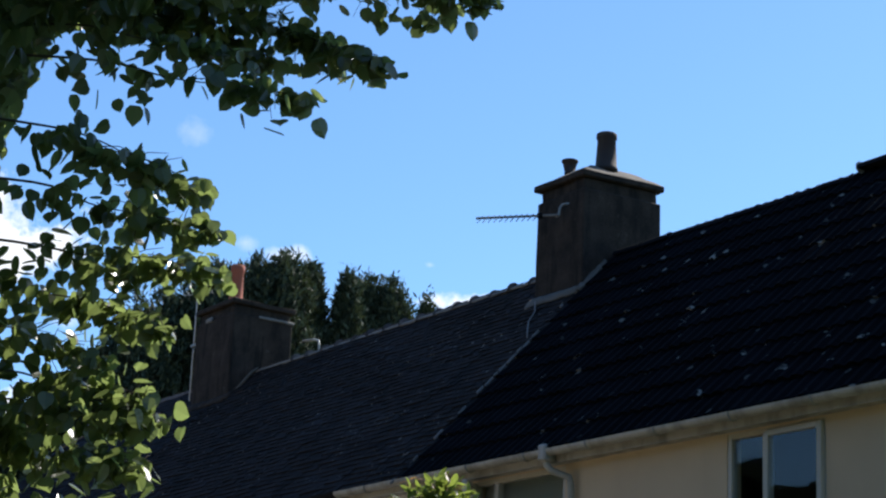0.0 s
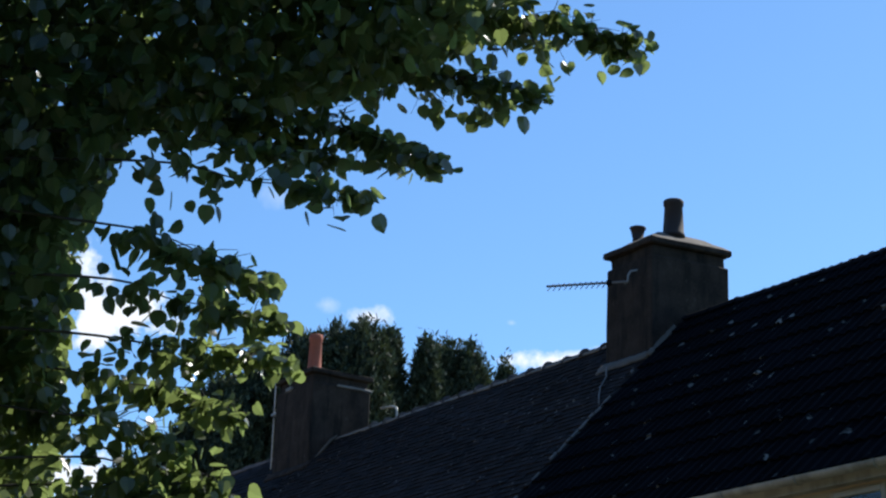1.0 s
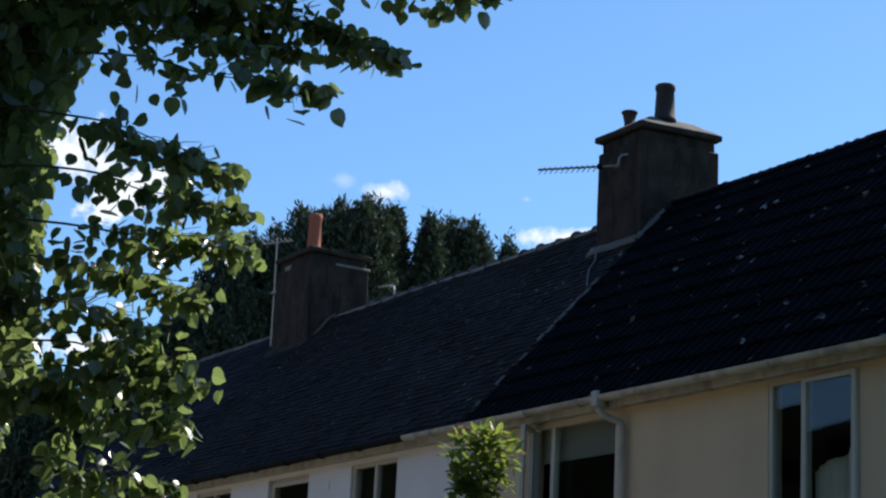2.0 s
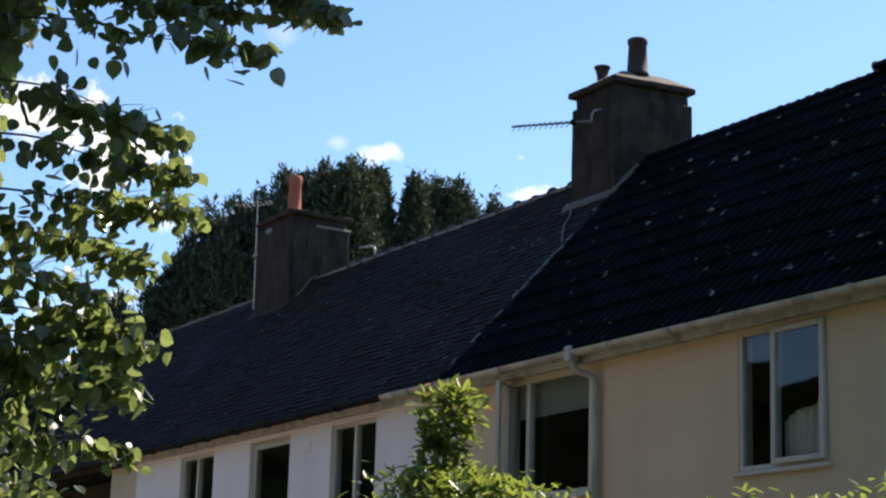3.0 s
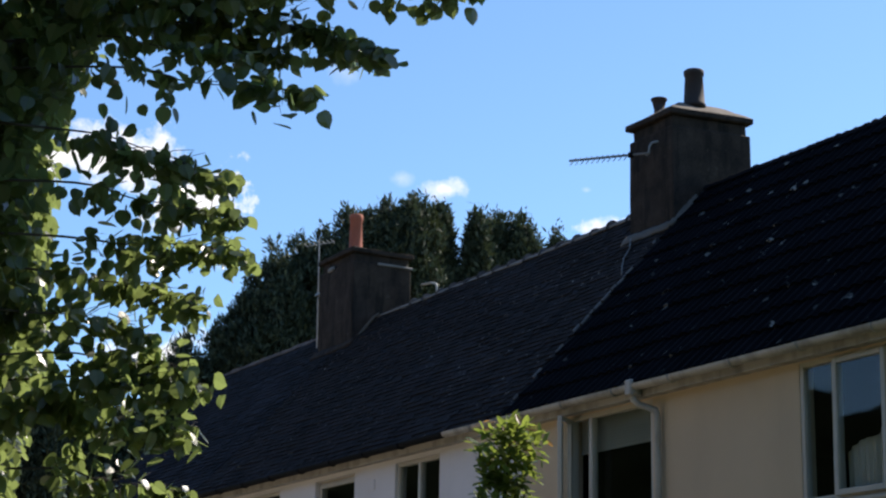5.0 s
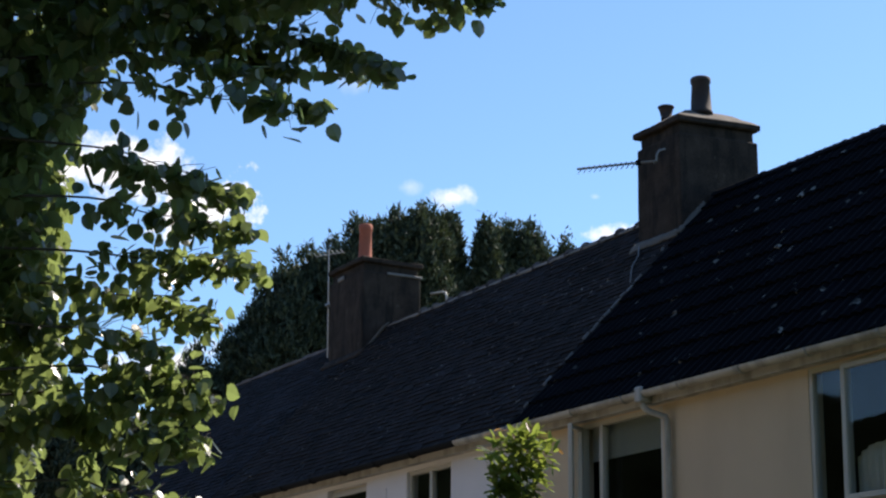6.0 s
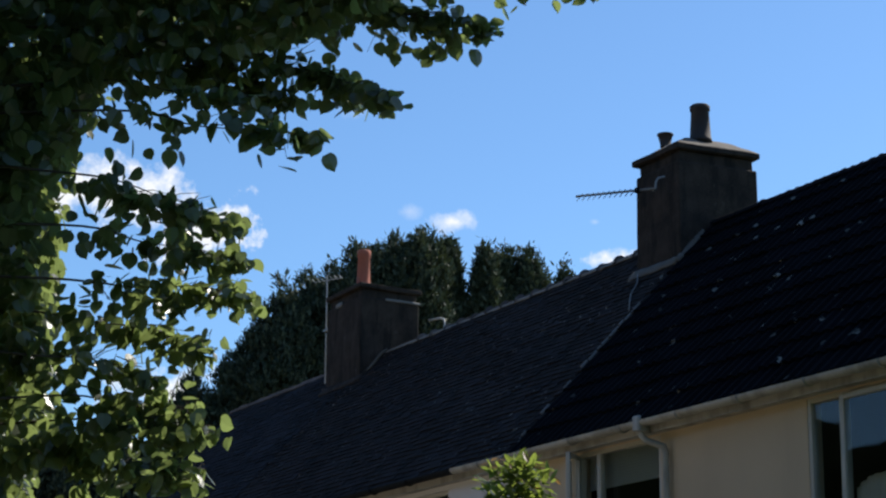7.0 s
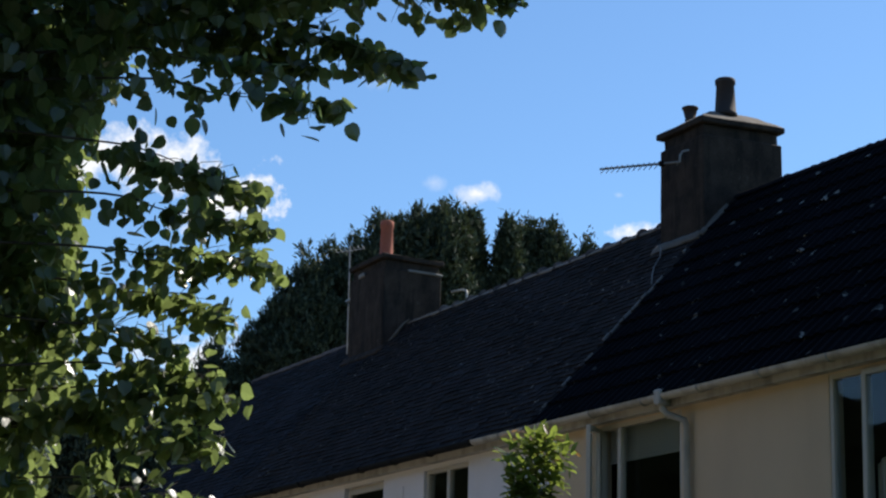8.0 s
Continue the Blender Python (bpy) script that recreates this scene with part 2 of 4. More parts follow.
M["dark_ridge"] = material("dark_ridge_tile", tile_material((0.008, 0.009, 0.012), (0.012, 0.013, 0.016), (0.4, 0.38, 0.33), 0.72, 12.0))
M["upvc"] = material("white_plastic", plain((0.50, 0.45, 0.375), 0.4, 0.12, 30.0, bump=0.03, dirt=0.12))
M["gutter"] = material("cream_gutter", plain((0.42, 0.385, 0.335), 0.55, 0.25, 18.0, bump=0.05, dirt=0.65))
M["black"] = material("black_plastic", plain((0.006, 0.006, 0.007), 0.8, 0.3, 30.0, spec=0.15))
M["clay"] = material("terracotta", plain((0.38, 0.10, 0.055), 0.85, 0.5, 30.0, bump=0.3, dirt=0.25))
M["sooty"] = material("sooty_clay", plain((0.036, 0.024, 0.021), 0.85, 0.5, 30.0, bump=0.3, dirt=0.7))
M["metal"] = material("aluminium", plain((0.62, 0.63, 0.65), 0.35, 0.3, 60.0, 0.9, bump=0.05))
M["galv"] = material("galvanised", plain((0.30, 0.31, 0.31), 0.6, 0.4, 50.0, 0.5, bump=0.1))
M["glass"] = material("window_glass", glass)
M["blind"] = material("blind_cloth", plain((0.42, 0.43, 0.38), 0.9, 0.15, 70.0))
M["curtain"] = material("curtain_cloth", plain((0.80, 0.76, 0.64), 0.9, 0.2, 60.0))
# the shade of the unlit rooms is put into this near-black plaster
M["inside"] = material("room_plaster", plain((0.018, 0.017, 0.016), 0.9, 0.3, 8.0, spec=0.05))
M["board"] = material("dark_boards", plain((0.03, 0.024, 0.02), 0.85, 0.4, 20.0, bump=0.4, dirt=0.3, spec=0.15))
M["brick"] = material("red_render", plain((0.26, 0.10, 0.06), 0.9, 0.5, 14.0, bump=0.4, dirt=0.3))
M["bark"] = material("bark", plain((0.04, 0.031, 0.023), 0.95, 0.6, 25.0, bump=0.8, dirt=0.3))
M["lime_leaf"] = material("lime_leaf", leaf_material((0.012, 0.025, 0.007), (0.030, 0.052, 0.012), (0.39, 0.50, 0.15), 0.37, 0.33, 0.75))
M["shrub_leaf"] = material("shrub_leaf", leaf_material((0.03, 0.06, 0.012), (0.095, 0.135, 0.026), (0.36, 0.46, 0.08), 0.38))
M["red_leaf"] = material("young_leaf", leaf_material((0.14, 0.10, 0.03), (0.22, 0.11, 0.05), (0.45, 0.26, 0.08), 0.45))
M["conifer"] = material("conifer_spray", leaf_material((0.012, 0.021, 0.013), (0.110, 0.134, 0.088), (0.09, 0.12, 0.045), 0.12, 0.6, 0.1))
M["wood"] = material("distant_wood", plain((0.011, 0.017, 0.008), 0.95, 0.8, 1.5, bump=0.8, spec=0.1))
M["grass"] = material("lawn", plain((0.055, 0.075, 0.022), 0.95, 0.6, 9.0, bump=0.6, dirt=0.2))
# pale and warm, for the light it throws up at the house fronts
M["road"] = material("pale_concrete", plain((0.40, 0.335, 0.235), 0.95, 0.3, 9.0, bump=0.3, dirt=0.15))

# ---- mesh helpers ----


def part(name, bm, mat, parent=None, label="", smooth=False):
    me = bpy.data.meshes.new(name)
    bm.normal_update()
    bm.to_mesh(me)
    bm.free()
    me.materials.append(M[mat])
    if smooth:
        for p in me.polygons:
            p.use_smooth = True
    ob = new(name, me)
    if parent is not None:
        ob.parent = parent
        ob.matrix_parent_inverse = parent.matrix_basis.inverted()
    if label:
        ob["label"] = label
    return ob


def mesh_part(name, verts, faces, mat, parent=None, label="", smooth=False):
    me = bpy.data.meshes.new(name)
    me.from_pydata(verts, [], faces)
    me.update()
    me.materials.append(M[mat])
    if smooth:
        for p in me.polygons:
            p.use_smooth = True
    ob = new(name, me)
    if parent is not None:
        ob.parent = parent
        ob.matrix_parent_inverse = parent.matrix_basis.inverted()
    if label:
        ob["label"] = label
    return ob


def thing(name, label, category, place=(0, 0, 0), group="", kind=""):
    ob = new(name)
    ob.location = place
    return tagged(ob, label, category, group, kind)


def box(bm, lo, hi, bevel=0.0, turn=None):
    c, s = (Vector(lo) + Vector(hi)) / 2, Vector(hi) - Vector(lo)
    m = Matrix.Translation(c) @ (turn or Matrix()) @ Matrix.Diagonal((*s, 1))
    made = bmesh.ops.create_cube(bm, size=1, matrix=m)
    if bevel:
        edges = list({e for v in made["verts"] for e in v.link_edges})
        bmesh.ops.bevel(bm, geom=edges, offset=bevel, segments=1, affect="EDGES")


def rod(bm, a, b, r0, r1=None, sides=8):
    a, b = Vector(a), Vector(b)
    m = Matrix.Translation((a + b) / 2) @ (b - a).to_track_quat("Z", "Y").to_matrix().to_4x4()
    bmesh.ops.create_cone(bm, cap_ends=True, segments=sides, radius1=r0, radius2=r0 if r1 is None else r1, depth=(b - a).length, matrix=m)


def lathe(bm, rings, at, sides=20):
    """A turned shape: rings of (radius, height) from the outside base up and over."""
    loops = []
    for r, z in rings:
        loops.append([bm.verts.new((at[0] + r * math.cos(a), at[1] + r * math.sin(a), at[2] + z)) for a in (2 * math.pi * i / sides for i in range(sides))])
    for lo, hi in zip(loops, loops[1:]):
        for i in range(sides):
            bm.faces.new((lo[i], lo[(i + 1) % sides], hi[(i + 1) % sides], hi[i]))
    bm.faces.new(loops[-1])
    bm.faces.new(list(reversed(loops[0])))


def bent(bm, points, r, sides=8):
    """A pipe through the points."""
    pts = [Vector(p) for p in points]
    loops = []
    for i, p in enumerate(pts):
        d = ((pts[min(i + 1, len(pts) - 1)] - p).normalized() + (p - pts[max(i - 1, 0)]).normalized()).normalized()
        q = d.to_track_quat("Z", "Y")
        rr = r[i] if isinstance(r, (list, tuple)) else r
        loops.append([bm.verts.new(p + q @ Vector((rr * math.cos(a), rr * math.sin(a), 0))) for a in (2 * math.pi * k / sides for k in range(sides))])
    for lo, hi in zip(loops, loops[1:]):
        for k in range(sides):
            bm.faces.new((lo[k], lo[(k + 1) % sides], hi[(k + 1) % sides], hi[k]))
    bm.faces.new(loops[-1])
    bm.faces.new(list(reversed(loops[0])))


def wall_mesh(bm, x0, x1, z0, z1, y0, y1, holes):
    """A wall along x with openings that go through it."""
    xs = sorted({x0, x1, *[h[0] for h in holes], *[h[1] for h in holes]})
    zs = sorted({z0, z1, *[h[2] for h in holes], *[h[3] for h in holes]})

    def solid(i, k):
        if not (0 <= i < len(xs) - 1 and 0 <= k < len(zs) - 1):
            return False
        cx, cz = (xs[i] + xs[i + 1]) / 2, (zs[k] + zs[k + 1]) / 2
        return not any(h[0] < cx < h[1] and h[2] < cz < h[3] for h in holes)

    def quad(*p):
        bm.faces.new([bm.verts.new(v) for v in p])

    for i in range(len(xs) - 1):
        for k in range(len(zs) - 1):
            if not solid(i, k):
                continue
            a, b, c, d = xs[i], xs[i + 1], zs[k], zs[k + 1]
            quad((a, y0, c), (b, y0, c), (b, y0, d), (a, y0, d))
            quad((b, y1, c), (a, y1, c), (a, y1, d), (b, y1, d))
            if not solid(i - 1, k):
                quad((a, y1, c), (a, y0, c), (a, y0, d), (a, y1, d))
            if not solid(i + 1, k):
                quad((b, y0, c), (b, y1, c), (b, y1, d), (b, y0, d))
            if not solid(i, k - 1):
                quad((a, y1, c), (b, y1, c), (b, y0, c), (a, y0, c))
            if not solid(i, k + 1):
                quad((a, y0, d), (b, y0, d), (b, y1, d), (a, y1, d))
    bmesh.ops.remove_doubles(bm, verts=bm.verts, dist=1e-4)

# ---- ground ----
bm = bmesh.new()
bmesh.ops.create_grid(bm, x_segments=8, y_segments=8, size=1500)
tagged(part("ground", bm, "grass"), "rough green lawn running out to the horizon", "ground", kind="structure")

# unseen strip, added to bounce warm sunlight up onto the house fronts
bm = bmesh.new()
box(bm, (-60, -9, -0.1), (-9.5, 7.0, 0.004))
tagged(part("road", bm, "road"), "unseen pale concrete strip added to bounce sunlight onto the terrace", "road", kind="structure")

# a belt of tall trees across the road, behind the viewer
bm = bmesh.new()
grid = []
for i in range(161):
    x = -130 + 1.4 * i
    row = []
    for k in range(15):
        q = k / 14
        low = min(1.0, max(0.0, (x + 60) / 9))
        crest = 16.5 - 2.8 * low + 1.6 * noise.noise(Vector((x * 0.11, 1.0, 0))) + 0.9 * noise.noise(Vector((x * 0.5, 5.0, 0)))
        bulge = 1.6 * noise.noise(Vector((x * 0.35, k * 0.5, 2.0))) + 0.7 * noise.noise(Vector((x * 1.1, k * 1.3, 7.0)))
        row.append(bm.verts.new((x, -21 + bulge - 2.5 * q ** 3, crest * q)))
    grid.append(row)
for i in range(160):
    for k in range(14):
        bm.faces.new((grid[i + 1][k], grid[i][k], grid[i][k + 1], grid[i + 1][k + 1]))
bmesh.ops.solidify(bm, geom=bm.faces[:], thickness=2.0)
tagged(part("backdrop", bm, "wood"), "dark green belt of tall trees across the road", "backdrop", kind="structure")

# ---- the terrace ----
FRONT, BACK, RIDGE_Y, EAVE_Y = 11.0, 16.16, 13.58, 10.70
SLOPE = math.atan2(7.68 - 4.66, 13.58 - 10.74)
UP, OUT = Vector((0, math.cos(SLOPE), math.sin(SLOPE))), Vector((0, -math.sin(SLOPE), math.cos(SLOPE)))
EAVE_Z = 4.66 + (EAVE_Y - 10.74) * math.tan(SLOPE)
LENGTH = (RIDGE_Y - EAVE_Y) / math.cos(SLOPE)
HEAD, HEAD_B, SILL = 4.575, 4.535, 3.38
PARTY_AB, PARTY_BC, END_A, END_C = -16.33, -25.12, -8.83, -30.8


def on_slope(x, s, h=0.0):
    return Vector((x, EAVE_Y, EAVE_Z)) + UP * s + OUT * h


def roof_deck(bm, x0, x1, lift, depth=0.14):
    """Both slopes as one solid, under the tiles."""
    prof = [on_slope(0, 0.18, lift - depth), on_slope(0, 0.18, lift)]
    top = EAVE_Z + LENGTH * math.sin(SLOPE) + lift / math.cos(SLOPE)
    prof.append(Vector((0, RIDGE_Y, top)))
    prof += [Vector((0, 2 * RIDGE_Y - p.y, p.z)) for p in (prof[1], prof[0])]
    prof.append(Vector((0, RIDGE_Y, top - depth / math.cos(SLOPE))))
    a = [bm.verts.new((x0, p.y, p.z)) for p in prof]
    b = [bm.verts.new((x1, p.y, p.z)) for p in prof]
    n = len(prof)
    for i in range(n):
        bm.faces.new((a[i], b[i], b[(i + 1) % n], a[(i + 1) % n]))
    for r in (list(reversed(a)), b):
        bm.faces.new((r[0], r[1], r[2], r[5]) if r is b else (r[0], r[1], r[2], r[5]))
    bmesh.ops.recalc_face_normals(bm, faces=bm.faces)


def gable(bm, x0, x1, y0, y1):
    """A solid gable or party wall up to the underside of the roof."""
    zt = EAVE_Z + (RIDGE_Y - EAVE_Y) * math.tan(SLOPE) - 0.16
    ze = EAVE_Z + (y0 - EAVE_Y) * math.tan(SLOPE) - 0.16
    prof = [(y0, 0), (y1, 0), (y1, ze), (RIDGE_Y, zt), (y0, ze)]
    a = [bm.verts.new((x0, y, z)) for y, z in prof]
    b = [bm.verts.new((x1, y, z)) for y, z in prof]
    bm.faces.new(list(reversed(a)))
    bm.faces.new(b)
    for i in range(5):
        bm.faces.new((a[i], a[(i + 1) % 5], b[(i + 1) % 5], b[i]))
    bmesh.ops.recalc_face_normals(bm, faces=bm.faces)


def window(house, x0, x1, lights, z0=SILL, z1=HEAD, blind=0.0, wide=0.044, recess=0.006):
    """A plastic casement window in its opening: frame, mullions, sashes, panes, sill. lights: (x from, x to, opens)."""
    y = FRONT + recess
    bm = bmesh.new()
    for lo, hi in (((x0, z0), (x0 + wide, z1)), ((x1 - wide, z0), (x1, z1)), ((x0 + wide, z1 - wide), (x1 - wide, z1)), ((x0 + wide, z0), (x1 - wide, z0 + wide))):
        box(bm, (lo[0], y, lo[1]), (hi[0], y + 0.07, hi[1]), 0.004)
    w = part("window", bm, "upvc", house)
    for (a, b, opens), (c, d, _) in zip(lights, lights[1:]):
        bm = bmesh.new()
        box(bm, (b - 0.03, y - 0.004, z0 + wide), (b + 0.03, y + 0.066, z1 - wide), 0.004)
        part("mullion", bm, "upvc", w)
    for a, b, opens in lights:
        a, b = max(a, x0 + wide), min(b, x1 - wide)
        a, b = a + (0.03 if a > x0 + wide else 0), b - (0.03 if b < x1 - wide else 0)
        lo, hi = z0 + wide, z1 - wide
        if opens == "fixed":
            bm = bmesh.new()
            box(bm, (a, y + 0.028, lo), (b, y + 0.040, hi))
            part("pane", bm, "glass", w).visible_shadow = False
            continue
        hinge, turn = {"left": (Vector((a - 0.02, y - 0.01, 0)), pose(0, 0, 0, 0, 0, -54)), "top": (Vector((0, y - 0.012, hi + 0.03)), pose(0, 0, 0, -0.8, 0, 0)), "shut": (Vector((0, y, 0)), Matrix())}[opens]
        m = Matrix.Translation(hinge) @ turn @ Matrix.Translation(-hinge)
        bm, g, e = bmesh.new(), bmesh.new(), 0.03
        for p, q in (((a - 0.02, lo - 0.02), (a + e, hi + 0.02)), ((b - e, lo - 0.02), (b + 0.02, hi + 0.02)), ((a + e, hi - e), (b - e, hi + 0.02)), ((a + e, lo - 0.02), (b - e, lo + e))):
            box(bm, (p[0], y - 0.035, p[1]), (q[0], y + 0.012, q[1]), 0.005)
        box(g, (a + e, y - 0.016, lo + e), (b - e, y - 0.004, hi - e))
        bmesh.ops.transform(bm, matrix=m, verts=bm.verts)
        bmesh.ops.transform(g, matrix=m, verts=g.verts)
        part("sash", bm, "upvc", w)
        part("pane", g, "glass", w).visible_shadow = False
    bm = bmesh.new()
    box(bm, (x0 - 0.03, FRONT - 0.045, z0 - 0.045), (x1 + 0.03, y + 0.05, z0 - 0.003), 0.008)
    part("sill", bm, "upvc", w)
    if blind:
        bm = bmesh.new()
        xa, n = x0 + wide, 24
        rows = []
        for i in range(n + 1):
            z, bulge = z1 - 0.02 - blind * i / n, 0.002 * (i % 2) + (0.008 if i > n - 2 else 0)
            rows.append([bm.verts.new((x, y + 0.11 - bulge, z)) for x in (xa, (xa + x1) / 2, x1 - wide)])
        for a, b in zip(rows, rows[1:]):
            for k in range(2):
                bm.faces.new((a[k], b[k], b[k + 1], a[k + 1]))
        bmesh.ops.solidify(bm, geom=bm.faces[:], thickness=0.003)
        part("blind", bm, "blind", w, "grey-green cloth roller blind, partly lowered")
    return w


def gutter(house, x0, x1, mat, y=10.78, z=4.685, r=0.058):
    """A half-round gutter with its unions."""
    bm, n = bmesh.new(), 10
    prof = [(r * math.cos(math.pi + math.pi * i / n), r * math.sin(math.pi + math.pi * i / n)) for i in range(n + 1)]
    prof += [(r * 0.88 * math.cos(2 * math.pi - math.pi * i / n), r * 0.88 * math.sin(2 * math.pi - math.pi * i / n)) for i in range(n + 1)]
    a = [bm.verts.new((x0, y + p, z + q)) for p, q in prof]
    b = [bm.verts.new((x1, y + p, z + q)) for p, q in prof]
    k = len(prof)
    for i in range(k):
        bm.faces.new((a[i], a[(i + 1) % k], b[(i + 1) % k], b[i]))
    for i in range(n):
        for ring in (a, b):
            bm.faces.new((ring[i], ring[i + 1], ring[k - 2 - i], ring[k - 1 - i]))
    bmesh.ops.recalc_face_normals(bm, faces=bm.faces)
    g = part("gutter", bm, mat, house)
    x = x0 + 0.6
    while x < x1 - 0.2:
        bm = bmesh.new()
        bent(bm, [(x, y + (r + 0.006) * math.cos(math.pi + math.pi * i / 8), z + (r + 0.006) * math.sin(math.pi + math.pi * i / 8)) for i in range(9)], 0.011, 6)
        part("bracket", bm, mat, g)
        x += 0.9
    return g


def fascia(house, x0, x1, mat, z0=4.578, z1=4.69):
    bm = bmesh.new()
    box(bm, (x0, 10.858, z0), (x1, 10.88, z1), 0.003)
    f = part("fascia", bm, mat, house)
    bm = bmesh.new()
    box(bm, (x0, 10.882, z0 + 0.01), (x1, FRONT - 0.002, z0 + 0.04))
    part("soffit", bm, mat, house)
    return f


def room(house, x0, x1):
    """Plain plaster inside, near-black so that its colour carries the shade of a dim room."""
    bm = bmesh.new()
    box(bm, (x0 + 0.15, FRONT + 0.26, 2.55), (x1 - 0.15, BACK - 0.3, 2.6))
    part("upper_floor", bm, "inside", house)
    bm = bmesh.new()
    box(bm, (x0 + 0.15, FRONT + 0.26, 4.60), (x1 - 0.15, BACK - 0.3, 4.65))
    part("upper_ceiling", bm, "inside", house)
    # lining added before the pale back wall to keep the windows dark
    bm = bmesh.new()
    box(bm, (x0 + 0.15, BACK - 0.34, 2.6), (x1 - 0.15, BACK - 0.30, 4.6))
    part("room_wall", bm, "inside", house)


def pot(bm, at, r0, r1, h):
    lathe(bm, [(r0 * 1.08, 0), (r0 * 1.08, h * 0.08), (r0, h * 0.1), (r1, h * 0.84), (r1 * 1.12, h * 0.86), (r1 * 1.14, h * 0.97), (r1 * 1.02, h), (r1 * 0.8, h), (r1 * 0.8, h * 0.6)], at)


def rough(bm, amount, seed):
    for v in bm.verts:
        v.co += amount * Vector(noise.noise_vector(v.co * 4 + Vector((seed, 0, 0))))


def chimney(house, x0, x1, y0, y1, z0, z1, pots, seed, lean=0.0, ledge=False, mound=0.19):
    """A roughcast stack with a corbel, an oversailing cap and mortar flaunching round its pots."""

    def tip_up(bm):
        for v in bm.verts:
            v.co.z += lean * (v.co.y - y0)

    bm = bmesh.new()
    box(bm, (x0, y0, z0), (x1, y1, z1 - 0.22), 0.015)
    box(bm, (x0 + 0.035, y0 + 0.035, z1 - 0.23), (x1 - 0.035, y1 - 0.035, z1 - 0.075), 0.012)
    bmesh.ops.subdivide_edges(bm, edges=bm.edges, cuts=4, use_grid_fill=True)
    rough(bm, 0.012, seed)
    tip_up(bm)
    stack = part("chimney", bm, "stack", house, "sooty brown roughcast chimney stack")
    bm = bmesh.new()
    box(bm, (x0 - 0.035, y0 - 0.035, z1 - 0.08), (x1 + 0.035, y1 + 0.035, z1), 0.015)
    bmesh.ops.subdivide_edges(bm, edges=bm.edges, cuts=3, use_grid_fill=True)
    rough(bm, 0.012, seed + 3)
    tip_up(bm)
    part("cap", bm, "stack", stack)
    bm = bmesh.new()
    n, rows = 14, []
    for i in range(n + 1):
        row = []
        for k in range(n + 1):
            u, v = i / n, k / n
            edge = min(u, 1 - u, v, 1 - v)
            h = mound * min(1, edge / 0.30) ** 0.9 + 0.02 * noise.noise(Vector((u * 6, v * 6, seed)))
            row.append(bm.verts.new((x0 - 0.03 + (x1 - x0 + 0.06) * u, y0 - 0.03 + (y1 - y0 + 0.06) * v, z1 - 0.01 + max(h, 0))))
        rows.append(row)
    for i in range(n):
        for k in range(n):
            bm.faces.new((rows[i][k], rows[i + 1][k], rows[i + 1][k + 1], rows[i][k + 1]))
    tip_up(bm)
    part("flaunching", bm, "flaunching", stack, "weathered pale mortar bedding", smooth=True)
    if ledge:
        bm = bmesh.new()
        box(bm, (x1 - 0.02, y0 + 0.42, z1 - 0.245), (x1 + 0.028, y1 + 0.02, z1 - 0.205), 0.01)
        bmesh.ops.subdivide_edges(bm, edges=bm.edges, cuts=2)
        rough(bm, 0.014, seed + 5)
        part("ledge", bm, "lead", stack, "pale crumbling mortar ledge")
        bm = bmesh.new()
        box(bm, (x0 + 0.30, y0 - 0.025, z1 - 0.25), (x0 + 0.52, y0 + 0.02, z1 - 0.18), 0.015)
        bmesh.ops.subdivide_edges(bm, edges=bm.edges, cuts=2)
        rough(bm, 0.014, seed + 5)
        part("patch", bm, "lead", stack, "pale mortar patch")
    for x, y, base, r0, r1, h, mat in pots:
        bm = bmesh.new()
        pot(bm, (x, y, z1 + base), r0, r1, h)
        part("chimney_pot", bm, mat, stack, "sooty clay chimney pot" if mat == "sooty" else "terracotta chimney pot", smooth=True)
    return stack


def half_round(rings, n=8):
    """A half-round shell along x: rings of (x, radius)."""
    bm = bmesh.new()
    loops = [[bm.verts.new((x, rr * math.cos(a), rr * 0.92 * math.sin(a) - 0.035)) for a in (math.pi * k / n for k in range(n + 1))] for x, rr in rings]
    for a, b in zip(loops, loops[1:]):
        for k in range(n):
            bm.faces.new((a[k], b[k], b[k + 1], a[k + 1]))
    bm.faces.new(loops[-1])
    bm.faces.new(list(reversed(loops[0])))
    bmesh.ops.recalc_face_normals(bm, faces=bm.faces)
    return bm


